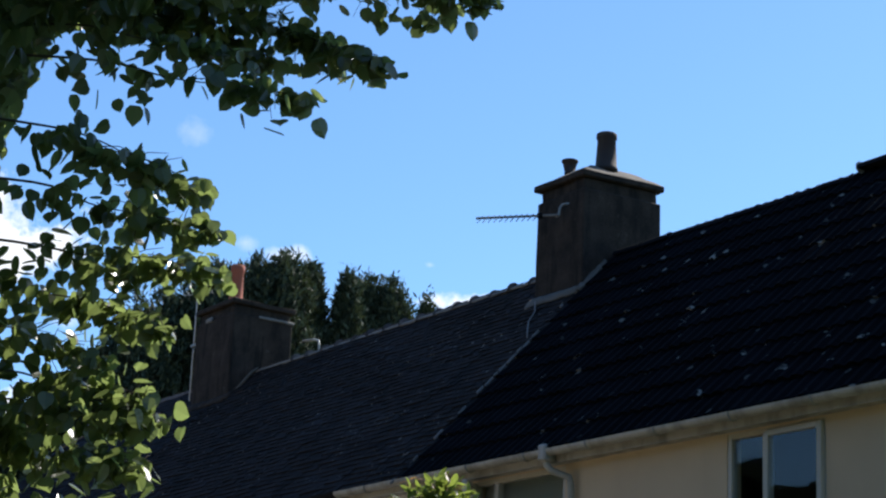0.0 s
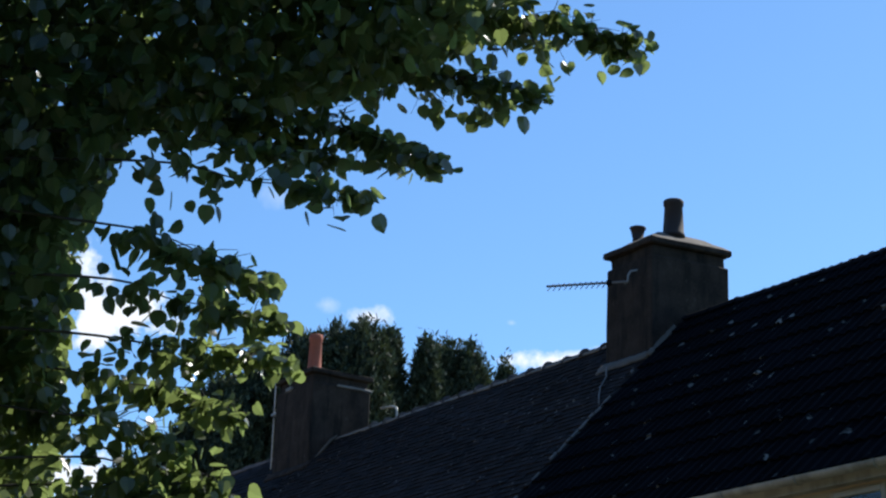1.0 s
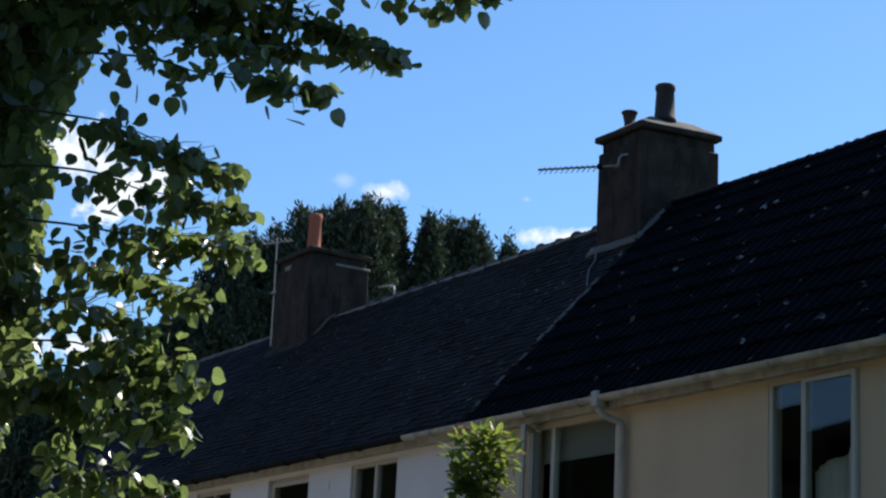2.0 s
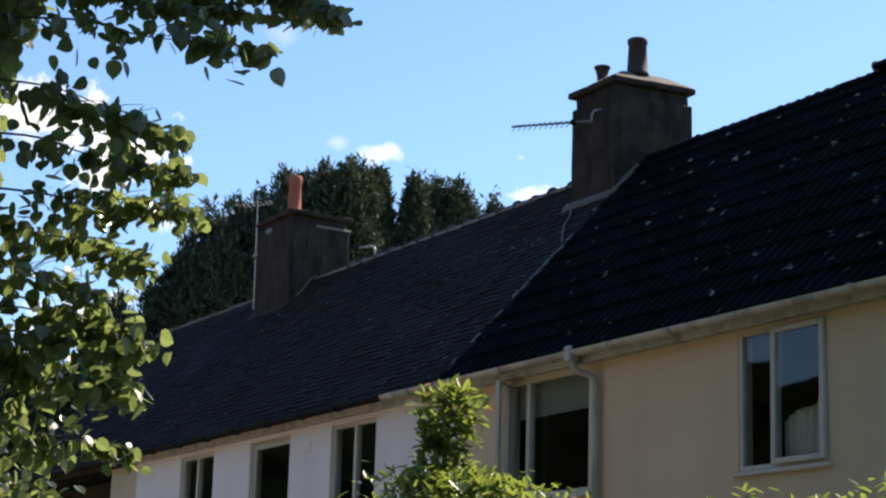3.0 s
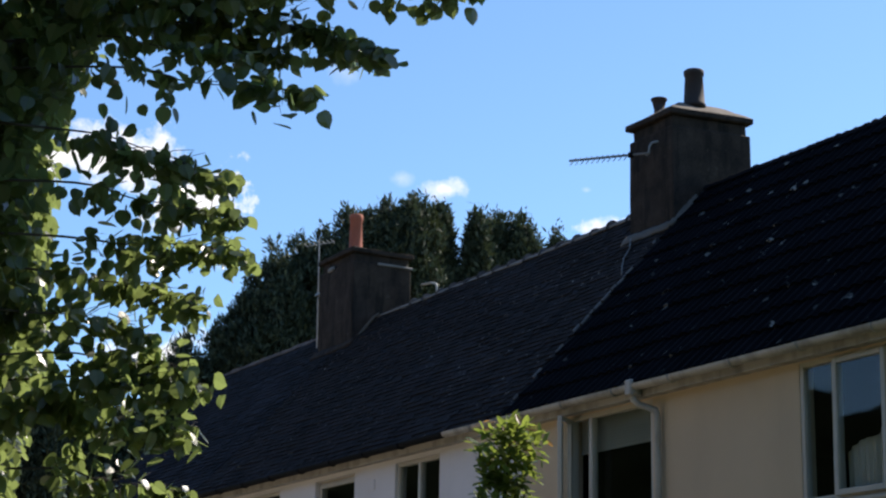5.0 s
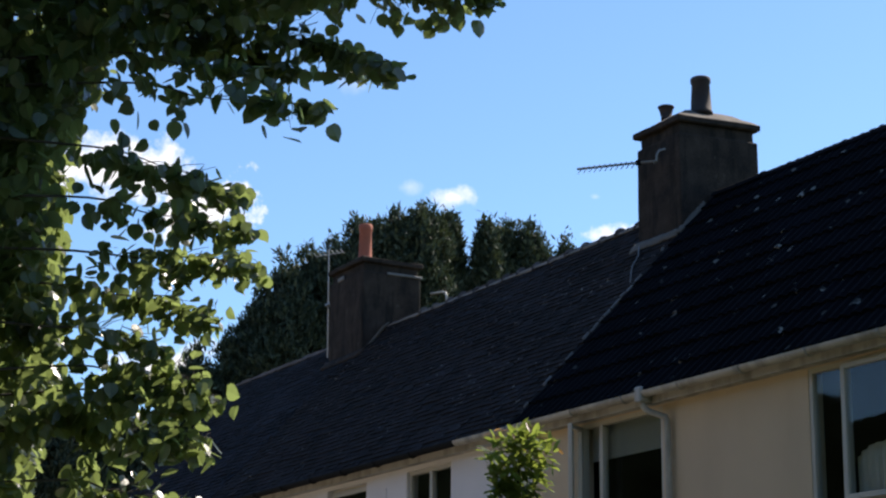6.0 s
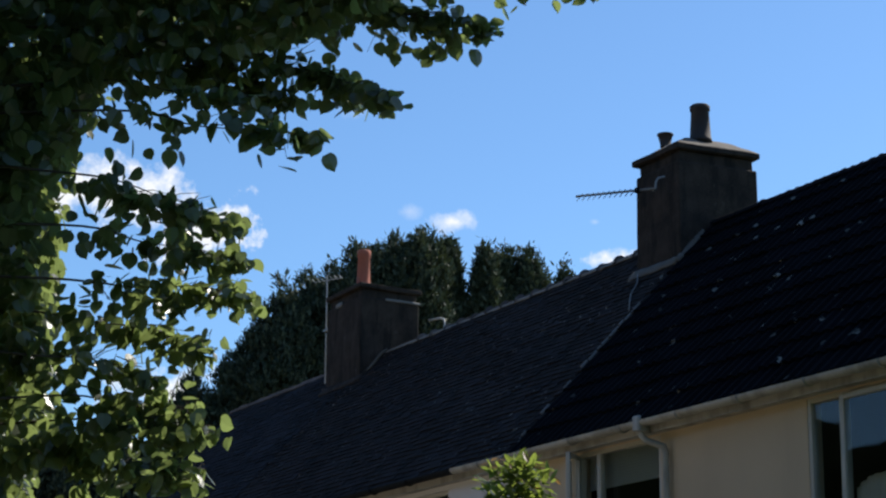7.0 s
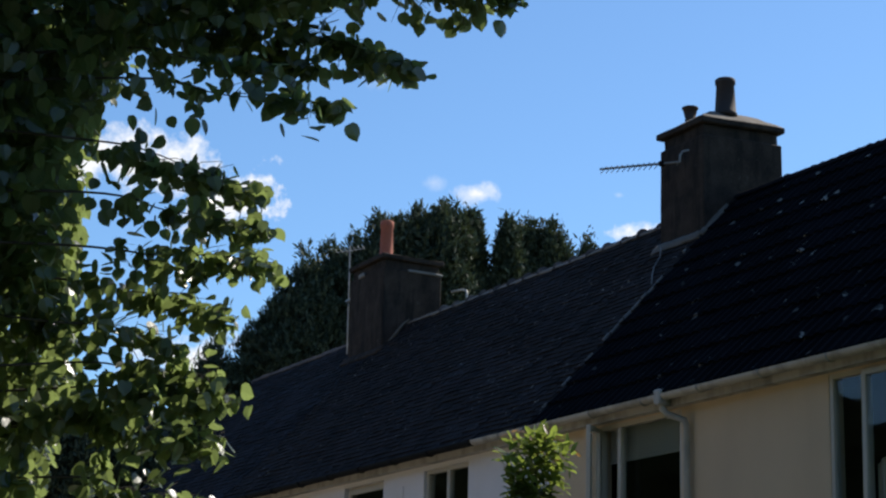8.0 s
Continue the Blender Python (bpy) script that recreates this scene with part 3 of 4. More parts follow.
def ridge_tiles(roof, x0, x1, lift, mat, step=0.46, comb=0.0, seed=1):
    """Half-round ridge tiles, end to end; comb: height of an upright collar over each joint."""
    top = EAVE_Z + LENGTH * math.sin(SLOPE) + lift / math.cos(SLOPE)
    r, half = 0.078, step / 2 - 0.006
    shells = [(half_round([(-half, r), (half - 0.03, r), (half - 0.022, r + 0.008), (half, r + 0.008)]), "ridge_tile", mat)]
    if comb:
        collar = half_round([(half - 0.022, r + 0.010), (half - 0.020, r + comb * 0.7), (half + 0.004, r + comb), (half + 0.006, r + 0.010)])
        for v in collar.verts:
            v.co.z += 2.2 * comb * max(0, v.co.z / (r + comb)) ** 6
        shells.append((collar, "collar", "ridge"))
    made = []
    for bm, name, m in shells:
        me = bpy.data.meshes.new(name)
        bm.to_mesh(me)
        bm.free()
        me.materials.append(M[m])
        made.append(me)
    rnd, x = random.Random(seed), x0 + step / 2
    while x < x1 - step * 0.3:
        at = pose(x, RIDGE_Y + rnd.uniform(-0.008, 0.008), top + rnd.uniform(-0.008, 0.010), 0, rnd.uniform(-1.2, 1.2), rnd.uniform(-1.5, 1.5))
        for me in made:
            if me.name.startswith("collar") and rnd.random() < 0.12:
                continue
            ob = new(me.name, me)
            ob.parent = roof
            ob.matrix_parent_inverse = roof.matrix_basis.inverted()
            ob.matrix_basis = at
        x += step


house_a = thing("house", "cream rendered terraced house with a dark tiled roof", "house", (-12.6, 13.6, 0), "houses of the terrace")
house_b = thing("house", "white rendered terraced house with a brown tiled roof", "house", (-20.7, 13.6, 0), "houses of the terrace")
house_c = thing("house", "buff end-of-terrace house with a dark brown tiled roof", "house", (-28.4, 13.6, 0), "houses of the terrace")

# walls with their openings
WIN_A = [(-11.89, -10.80), (-15.42, -14.0)]
WIN_B = [(-19.185, -18.11), (-21.37, -20.25), (-23.55, -22.47)]
for house, x0, x1, wins, mat in ((house_a, PARTY_AB, END_A, WIN_A, "cream"), (house_b, PARTY_BC, PARTY_AB, WIN_B, "white"), (house_c, -26.1, PARTY_BC, [], "buff")):
    bm = bmesh.new()
    wall_mesh(bm, x0, x1, 0, 4.62, FRONT, FRONT + 0.155, [(a, b, SILL, HEAD if house is house_a else HEAD_B) for a, b in wins])
    part("front_wall", bm, mat, house)
for house, x0, x1, mat in ((house_a, PARTY_AB, END_A, "cream"), (house_b, PARTY_BC, PARTY_AB, "white"), (house_c, END_C, PARTY_BC, "buff")):
    bm = bmesh.new()
    wall_mesh(bm, x0, x1, 0, 4.56, BACK - 0.25, BACK, [])
    part("back_wall", bm, mat, house)
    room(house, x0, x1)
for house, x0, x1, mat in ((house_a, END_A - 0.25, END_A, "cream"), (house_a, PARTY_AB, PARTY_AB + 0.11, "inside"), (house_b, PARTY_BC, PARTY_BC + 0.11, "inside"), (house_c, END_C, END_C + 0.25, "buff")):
    bm = bmesh.new()
    gable(bm, x0, x1, FRONT + 0.256, BACK - 0.256)
    part("end_wall" if mat != "inside" else "party_wall", bm, mat, house)
# the end house's front lies back behind a dark boarded porch
bm = bmesh.new()
wall_mesh(bm, END_C + 0.25, -26.1, 0, 4.56, FRONT + 0.55, FRONT + 0.8, [])
part("front_wall", bm, "board", house_c, "dark stained boarding")
bm = bmesh.new()
bent(bm, [(-29.6 + 0.55 * math.cos(math.pi * i / 10), FRONT + 0.5, 4.0 + 0.42 * math.sin(math.pi * i / 10)) for i in range(11)], 0.06, 6)
part("arch", bm, "brick", house_c, "red brick arch over an opening")

window(house_a, -11.89, -10.80, [(-11.89, -11.46, "fixed"), (-11.46, -10.80, "top")])
window(house_a, -15.42, -14.0, [(-15.42, -15.06, "left"), (-15.06, -14.0, "fixed")], blind=0.355)
window(house_b, -19.185, -18.11, [(-19.185, -18.65, "fixed"), (-18.65, -18.11, "fixed")], z1=HEAD_B, recess=0.04)
window(house_b, -21.37, -20.25, [(-21.37, -20.25, "shut")], z1=HEAD_B, wide=0.06, recess=0.08)
window(house_b, -23.55, -22.47, [(-23.55, -23.05, "fixed"), (-23.05, -22.47, "fixed")], z1=HEAD_B, recess=0.04)

# a cream curtain bunched behind the opening sash
bm = bmesh.new()
n, rows = 36, []
for i in range(n + 1):
    u = i / n
    x = -11.40 + 0.56 * u
    top = 3.76 + 0.09 * math.sin(min(1, u * 2.2) * math.pi * 0.5) + 0.20 * max(0, u - 0.62) / 0.38
    rows.append([bm.verts.new((x, FRONT + 0.078 + 0.014 * math.sin(u * 40) * (0.4 + 0.6 * k / 6), SILL + 0.01 + (top - SILL) * k / 6)) for k in range(7)])
for i in range(n):
    for k in range(6):
        bm.faces.new((rows[i][k], rows[i + 1][k], rows[i + 1][k + 1], rows[i][k + 1]))
bmesh.ops.solidify(bm, geom=bm.faces[:], thickness=0.004)
tagged(part("curtain", bm, "curtain", smooth=True), "cream cloth curtain bunched behind the window", "curtain")

# eaves
fascia(house_a, PARTY_AB + 0.004, END_A, "gutter")
fascia(house_b, PARTY_BC, PARTY_AB, "gutter")
fascia(house_c, END_C, PARTY_BC - 0.004, "board")
ga = gutter(house_a, -17.6, END_A + 0.05, "gutter")
gutter(house_b, -25.5, -17.604, "black", y=10.76, z=4.68, r=0.056)
gutter(house_c, END_C, -25.504, "black", y=10.76, z=4.68, r=0.056)
bm = bmesh.new()
box(bm, (-14.06, 10.71, 4.58), (-13.96, 10.855, 4.73), 0.012)
part("gutter_outlet", bm, "gutter", house_a)
bm = bmesh.new()
bent(bm, [(-14.01, 10.78, 4.64), (-14.01, 10.78, 4.55), (-13.98, 10.82, 4.50), (-13.86, 10.93, 4.44), (-13.85, 10.945, 4.38), (-13.85, 10.945, 0.1)], 0.034, 10)
part("downpipe", bm, "gutter", house_a, "cream plastic downpipe with a swan neck", smooth=True)
bm = bmesh.new()
box(bm, (-19.86, FRONT - 0.012, 4.27), (-19.70, FRONT + 0.01, 4.40), 0.004)
part("wall_vent", bm, "white", house_b)

# chimneys
chimney(house_a, -17.31, -16.45, 13.10, 14.27, 6.6, 8.60, [(-16.665, 13.60, 0.14, 0.128, 0.108, 0.47, "sooty"), (-17.02, 13.34, 0.14, 0.06, 0.088, 0.17, "sooty")], 1.0, 0.05)
chimney(house_b, -25.88, -24.70, 13.10, 14.12, 6.6, 8.71, [(-25.64, 13.60, 0.04, 0.115, 0.098, 0.76, "clay")], 9.0, 0.0, True, 0.07)

# roofs
RISE_A = 0.012
for house, x0, x1, lift, mat in ((house_a, PARTY_AB, END_A + 0.06, RISE_A - 0.055, "black"), (house_b, PARTY_BC + 0.002, PARTY_AB - 0.002, -0.03, "board"), (house_c, END_C - 0.06, PARTY_BC - 0.002, -0.03, "board")):
    bm = bmesh.new()
    roof_deck(bm, x0, x1, lift)
    roof = part("roof", bm, mat, house)
    if house is house_a:
        roof_a = roof
    elif house is house_b:
        roof_b = roof
    else:
        roof_c = roof

# mortar verge where the two roofs meet, broken by age
rnd = random.Random(4)
s = 0.0
while s < 3.3:
    long = rnd.uniform(0.06, 0.20)
    if rnd.random() < 0.6:
        c = on_slope(PARTY_AB - 0.115, s + long / 2, 0.012 + rnd.uniform(0, 0.02))
        m = Matrix.Translation(c) @ pose(0, 0, 0, math.degrees(SLOPE), 0, rnd.uniform(-4, 4)) @ Matrix.Diagonal((rnd.uniform(0.014, 0.026), long * 0.9, 0.026, 1))
        bm = bmesh.new()
        bmesh.ops.create_cube(bm, size=1, matrix=m)
        bmesh.ops.bevel(bm, geom=bm.edges[:], offset=0.006, segments=1, affect="EDGES")
        part("verge_mortar", bm, "lead", roof_a)
    s += long

# mortar fillets round the foot of each stack: a broad apron before it and a band up its side
def fillet(roof, run, widths, mat, seed, label):
    """A lumpy band laid on the slope; run: (x, s) along its upper edge, widths across it."""
    bm, rnd, rows = bmesh.new(), random.Random(seed), []
    for (x, s), (nx, ns), wide in run_with_side(run, widths):
        rows.append([bm.verts.new(on_slope(x + nx * wide * f + rnd.uniform(-0.01, 0.01), s + ns * wide * f + rnd.uniform(-0.008, 0.008), h + rnd.uniform(-0.006, 0.008))) for f, h in ((-0.15, 0.045), (0.3, 0.028), (0.8, 0.02), (1.0, 0.004))])
    for a, b in zip(rows, rows[1:]):
        for k in range(3):
            bm.faces.new((a[k], a[k + 1], b[k + 1], b[k]))
    bmesh.ops.recalc_face_normals(bm, faces=bm.faces)
    bmesh.ops.solidify(bm, geom=bm.faces[:], thickness=0.008)
    part("mortar_fillet", bm, mat, roof, label, smooth=True)


def run_with_side(run, widths, n=14):
    """Even steps along a run, with the way across it (down or to the right)."""
    for i in range(n + 1):
        q = i / n * (len(run) - 1)
        k = min(int(q), len(run) - 2)
        a, b, f = Vector(run[k]), Vector(run[k + 1]), q - min(int(q), len(run) - 2)
        d = (b - a).normalized()
        yield a.lerp(b, f), Vector((d.y, -d.x)), widths[k] + (widths[k + 1] - widths[k]) * f


for roof, xl, xr, yf, lift, mat, seed in ((roof_a, -17.31, -16.45, 13.10, RISE_A, "old_mortar", 2), (roof_b, -25.88, -24.70, 13.10, 0.0, "stack", 5)):
    sf = (yf - EAVE_Y) / math.cos(SLOPE)
    fillet(roof, [(xl - 0.06, sf - 0.01), (xr, sf - 0.01)], [0.12, 0.07], mat, seed, "pale cracked mortar fillet at the foot of the stack")
    fillet(roof, [(xr - 0.01, sf - 0.06), (xr + 0.005, sf + 0.32), (xr + 0.01, sf + 0.52)], [0.05, 0.045, 0.015], mat, seed + 1, "pale cracked mortar fillet at the side of the stack")
# a lump of old mortar where the far stack meets the ridge
bm = bmesh.new()
bent(bm, [on_slope(-24.64, LENGTH - 0.52, 0.02), on_slope(-24.60, LENGTH - 0.36, 0.05), on_slope(-24.57, LENGTH - 0.2, 0.07), on_slope(-24.52, LENGTH - 0.08, 0.06)], [0.012, 0.028, 0.032, 0.015], 7)
bmesh.ops.subdivide_edges(bm, edges=bm.edges, cuts=1)
rough(bm, 0.03, 8.0)
part("mortar_fillet", bm, "flaunching", roof_b, "pale crumbling mortar fillet")
bm = bmesh.new()
bent(bm, [on_slope(x, q, 0.03) for x, q in ((-17.22, 3.46), (-17.10, 3.32), (-16.99, 3.20), (-16.90, 2.98), (-16.72, 2.76), (-16.53, 2.55))], 0.009, 6)
tagged(part("cable", bm, "lead", smooth=True), "thin pale aerial cable lying down the roof", "cable")

# ---- aerials ----
aerial = thing("tv_aerial", "grey aluminium television aerial clamped to the chimney", "aerial", (-17.0, 13.0, 8.2))
# the boom points out over the white house
A0, A1 = Vector((-16.74, 12.98, 8.085)), Vector((-17.50, 12.36, 8.085))
bm = bmesh.new()
rod(bm, A0, A1, 0.015)
part("boom", bm, "lead", aerial)
way = (A1 - A0).normalized()
side = way.cross(Vector((0, 0, 1))).normalized()
for i in range(11):
    p = A0 + way * (0.26 + 0.066 * i)
    bm = bmesh.new()
    rod(bm, p - side * 0.06 + way * 0.03 - Vector((0, 0, 0.075)), p + side * 0.03 - way * 0.015 + Vector((0, 0, 0.035)), 0.0065)
    part("director", bm, "metal", aerial)
bm = bmesh.new()
box(bm, A0 + way * 0.22 - Vector((0.03, 0.03, 0.03)), A0 + way * 0.22 + Vector((0.03, 0.03, 0.03)), 0.006)
part("dipole_box", bm, "black", aerial)
bm = bmesh.new()
bent(bm, [A0 + Vector((-0.05, 0, -0.01)), A0, A0 + Vector((0.0, 0.0, 0.02)), A0 + Vector((0.01, 0.0, 0.08)), A0 + Vector((0.03, 0.02, 0.125)), A0 + Vector((0.10, 0.06, 0.13))], 0.014, 8)
part("bracket", bm, "galv", aerial, "bent galvanised bracket", smooth=True)

mast = thing("aerial_mast", "thin grey metal aerial mast strapped to the far chimney", "aerial", (-26.0, 13.3, 7.6))
bm = bmesh.new()
rod(bm, (-26.13, 13.2, 7.35), (-26.17, 13.2, 9.16), 0.011)
part("pole", bm, "galv", mast)
bm = bmesh.new()
rod(bm, (-26.35, 13.05, 9.06), (-26.0, 13.36, 9.10), 0.008)
part("boom", bm, "galv", mast)
for i in range(7):
    p = Vector((-26.35, 13.05, 9.06)).lerp(Vector((-26.0, 13.36, 9.10)), i / 6)
    bm = bmesh.new()
    rod(bm, p - Vector((0.03, -0.05, 0.0)), p + Vector((0.03, -0.05, 0.04)), 0.006)
    part("director", bm, "galv", mast)
bm = bmesh.new()
box(bm, (-26.16, 13.15, 8.2), (-25.87, 13.25, 8.24), 0.005)
part("strap", bm, "galv", mast)

hook = thing("flue_terminal", "pale bent pipe standing behind the brown roof", "pipe", (-22.9, 14.2, 7.2))
bm = bmesh.new()
bent(bm, [(-24.0, 14.2, 7.0), (-24.0, 14.2, 8.05), (-24.02, 14.2, 8.12), (-24.10, 14.18, 8.15), (-24.35, 14.12, 8.16)], 0.018, 8)
part("pipe", bm, "upvc", hook, smooth=True)

rail = thing("pipe_frame", "grey galvanised pipe frame beside the end house", "frame", (-27.5, 9.6, 0))
bm = bmesh.new()
bent(bm, [(-31.4, 10.3, 4.62), (-28.95, 10.3, 4.60), (-28.9, 10.3, 4.55), (-28.9, 10.3, 0)], 0.03, 8)
part("pipe", bm, "galv", rail, smooth=True)

# ---- leaves and plants ----


def leaf_shape(kind):
    """Outline of one leaf in its own plane, folded along the midrib; stalk at the origin, tip along -z."""
    if kind == "lime":
        half = [(0.0, 0.02), (0.26, 0.10), (0.46, -0.10), (0.50, -0.36), (0.38, -0.66), (0.16, -0.88), (0.0, -1.06)]
    elif kind == "laurel":
        half = [(0.0, 0.0), (0.13, -0.18), (0.19, -0.48), (0.13, -0.80), (0.0, -1.0)]
    elif kind == "broad":
        half = [(0.0, 0.04), (0.50, -0.32), (0.0, -1.06)]
    else:
        half = [(0.0, 0.0), (0.15, -0.42), (0.0, -1.0)]
    n = len(half)
    verts = [(0.0, 0.0, z) for _, z in half] + [(x, 0.16 * x + 0.05 * z * z, z) for x, z in half[1:-1]] + [(-x, 0.16 * x + 0.05 * z * z, z) for x, z in half[1:-1]]
    faces = []
    for off in (n, 2 * n - 2):
        ring = [0] + [off + i for i in range(n - 2)] + [n - 1]
        for i in range(n - 1):
            f = [i, ring[i], ring[i + 1], i + 1]
            f = list(dict.fromkeys(f))
            faces.append(f if off == n else f[::-1])
    return np.array(verts), faces


def leaf_turns(rng, count, droop, spread):
    """Random turns for leaves that hang by droop (1: straight down)."""
    yaw = rng.uniform(0, 2 * np.pi, count)
    pitch = rng.normal(0, spread, count) + (1 - droop)
    roll = rng.normal(0, spread * 0.8, count)
    cz, sz, cx, sx, cy, sy = np.cos(yaw), np.sin(yaw), np.cos(pitch), np.sin(pitch), np.cos(roll), np.sin(roll)
    rz = np.zeros((count, 3, 3))
    rz[:, 0, 0], rz[:, 0, 1], rz[:, 1, 0], rz[:, 1, 1], rz[:, 2, 2] = cz, -sz, sz, cz, 1
    rx = np.zeros((count, 3, 3))
    rx[:, 0, 0], rx[:, 1, 1], rx[:, 1, 2], rx[:, 2, 1], rx[:, 2, 2] = 1, cx, -sx, sx, cx
    ry = np.zeros((count, 3, 3))
    ry[:, 1, 1], ry[:, 0, 0], ry[:, 0, 2], ry[:, 2, 0], ry[:, 2, 2] = 1, cy, sy, -sy, cy
    return rz @ rx @ ry


def foliage(name, kind, places, turns, sizes, mat, parent, label=""):
    base, faces = leaf_shape(kind)
    verts = np.einsum("nij,kj->nki", turns, base) * sizes[:, None, None] + places[:, None, :]
    n, k = len(places), len(base)
    all_faces = [[v + i * k for v in f] for i in range(n) for f in faces]
    ob = mesh_part(name, verts.reshape(-1, 3).tolist(), all_faces, mat, parent, label)
    ob["kind"] = "stuff"
    return ob


# ---- the lime tree beside the viewer ----
def tree_at(u, v, d):
    return bearing(*TREE_EYE, u, v, d)


def spine(points, n):
    """A smooth run of n places through the given ones."""
    pts = np.array([tuple(p) for p in points])
    t = np.linspace(0, len(pts) - 1, n)
    i = np.clip(t.astype(int), 0, len(pts) - 2)
    f = (t - i)[:, None]
    p0, p1, p2, p3 = (pts[np.clip(i + k, 0, len(pts) - 1)] for k in (-1, 0, 1, 2))
    return 0.5 * (2 * p1 + (p2 - p0) * f + (2 * p0 - 5 * p1 + 4 * p2 - p3) * f**2 + (3 * p1 - p0 - 3 * p2 + p3) * f**3)


rng = np.random.default_rng(7)
TRUNK = tree_at(-900, 441, 9.3)
TRUNK.z = 0
lime = thing("lime_tree", "large leafy lime tree with hanging heart-shaped leaves", "tree", tuple(TRUNK))
bm = bmesh.new()
bent(bm, [TRUNK + Vector((0, 0, z)) + Vector((0.05 * math.sin(z), 0.06 * math.cos(z * 1.3), 0)) for z in (0, 0.3, 0.9, 1.8, 2.8, 3.8, 5.0, 6.2, 7.4)], [0.40, 0.30, 0.26, 0.24, 0.22, 0.19, 0.15, 0.10, 0.04], 12)
trunk = part("trunk", bm, "bark", lime, "brown furrowed bark", smooth=True)

# bough: bearings of its start and its tip, distance, leaves, spread at the base and at the tip; each dips towards its tip
HIGH_BOUGHS = [
    (-500, -300, 1600, -260, 10.9, 300, 0.3, 0.1),
    (-500, -60, 1135, 72, 9.2, 330, 0.22, 0.035),
    (-500, 20, 955, 170, 9.1, 270, 0.18, 0.035),
    (-500, 90, 785, 285, 8.7, 200, 0.12, 0.03),
    (-300, 120, 598, 285, 8.6, 75, 0.07, 0.025),
    (-300, 215, 525, 270, 8.5, 34, 0.05, 0.012),
    (-300, 270, 652, 350, 8.4, 62, 0.10, 0.018),
    (-300, 330, 486, 512, 8.4, 95, 0.12, 0.02),
    (-300, 470, 495, 572, 8.4, 82, 0.10, 0.018),
]
LOW_BOUGHS = [
    (-300, 580, 528, 640, 8.4, 85, 0.10, 0.016),
    (-300, 620, 428, 735, 8.5, 95, 0.10, 0.02),
    (-300, 690, 322, 788, 8.5, 60, 0.09, 0.018),
    (-300, 800, 400, 850, 8.5, 105, 0.14, 0.035),
    (-300, 850, 425, 888, 8.4, 100, 0.15, 0.035),
    (-300, 920, 400, 958, 8.4, 95, 0.14, 0.035),
    (-300, 1010, 375, 1085, 8.5, 60, 0.07, 0.03),
    (-300, 1150, 215, 1165, 8.7, 200, 0.17, 0.06),
]
fringe, crown_places = [], []
for a0, b0, a1, b1, d, count, wide, fine in HIGH_BOUGHS + LOW_BOUGHS:
    line = [(a0 + (a1 - a0) * f, b0 + (b1 - b0) * f**2.2) for f in (0.0, 0.58, 0.76, 0.89, 1.0)]
    pts = [tree_at(u, v, d + 0.25 * math.sin(u * 0.01 + v)) for u, v in line]
    path = spine(pts, 26)
    path += (0.03 * np.sin(np.linspace(0, 11, 26) + a1) * np.linspace(1, 0, 26))[:, None] * (0.4, 0.4, 1.0)
    start = TRUNK + Vector((0, 0, max(1.2, pts[0].z - 0.6)))
    run = [start, start.lerp(Vector(path[0]), 0.55) + Vector((0, 0, 0.12))] + [Vector(p) for p in path]
    bm = bmesh.new()
    bent(bm, run, [0.010 * (1 - i / (len(run) - 1)) ** 2.2 + 0.0018 for i in range(len(run))], 6)
    bough = part("bough", bm, "bark", trunk, smooth=True)
    fine_path = spine(pts, 400)
    # leaves along the last of the bough, turn about, each hanging from its own stalk
    for q in np.arange(0.70, 1.0, 0.028):
        p = fine_path[int(q * 399)] + rng.normal(0, 1, 3) * (0.02, 0.02, 0.012) - (0, 0, 0.012)
        fringe.append((*p, q))
    # side twigs, each with a handful of leaves that hang along it
    twigs = bmesh.new()
    made = 0
    while made < count * 1.7:
        q = 0.22 + 0.75 * rng.uniform(0, 1) ** 0.85
        p = fine_path[int(q * 399)]
        ahead = fine_path[min(399, int(q * 399) + 12)] - p
        ahead /= max(1e-6, np.linalg.norm(ahead))
        reach = wide * 2.5 * (1 - q) ** 0.7 + fine * 1.7
        w = ahead * rng.uniform(0.3, 1.0) + rng.normal(0, 0.55, 3) * (1, 1, 0.8) + (0, 0, -0.12)
        end = p + w / np.linalg.norm(w) * reach * rng.uniform(0.5, 1.15)
        n_leaf = max(2, int(np.linalg.norm(end - p) / 0.05))
        if q > 0.5:
            bent(twigs, [Vector(p), Vector((p + end) / 2) + Vector((0, 0, 0.012)), Vector(end)], [0.0026, 0.002, 0.0012], 4)
        for f in np.linspace(0.25, 1.0, n_leaf):
            spot = p + (end - p) * f + rng.normal(0, 0.026, 3) - (0, 0, 0.015)
            (fringe if q > 0.62 else crown_places).append((*spot, q))
        made += n_leaf
    part("spray", twigs, "bark", bough)["kind"] = "stuff"

# the inside of the crown: full towards the trunk and overhead
EDGE = [(-700, 1050), (-250, 1010), (-60, 960), (60, 890), (120, 760), (165, 610), (200, 440), (230, 245), (330, 190), (450, 140), (550, 130), (620, 125), (690, 115), (740, 125), (800, 190), (880, 285), (960, 290), (1010, 210), (1060, 110), (1100, 100), (1300, 90)]
ev, eu = np.array([e[0] for e in EDGE]), np.array([e[1] for e in EDGE])
tries = 27000
v = rng.uniform(-260, 1300, tries)
reach = np.interp(v, ev, eu)
u = reach - rng.exponential(1.0, tries) * 22 - rng.uniform(0, 1, tries) ** 1.15 * (reach + 420)
deep = rng.uniform(8.5, 10.6, tries)
low_part = (v > 700) & (u > -120)
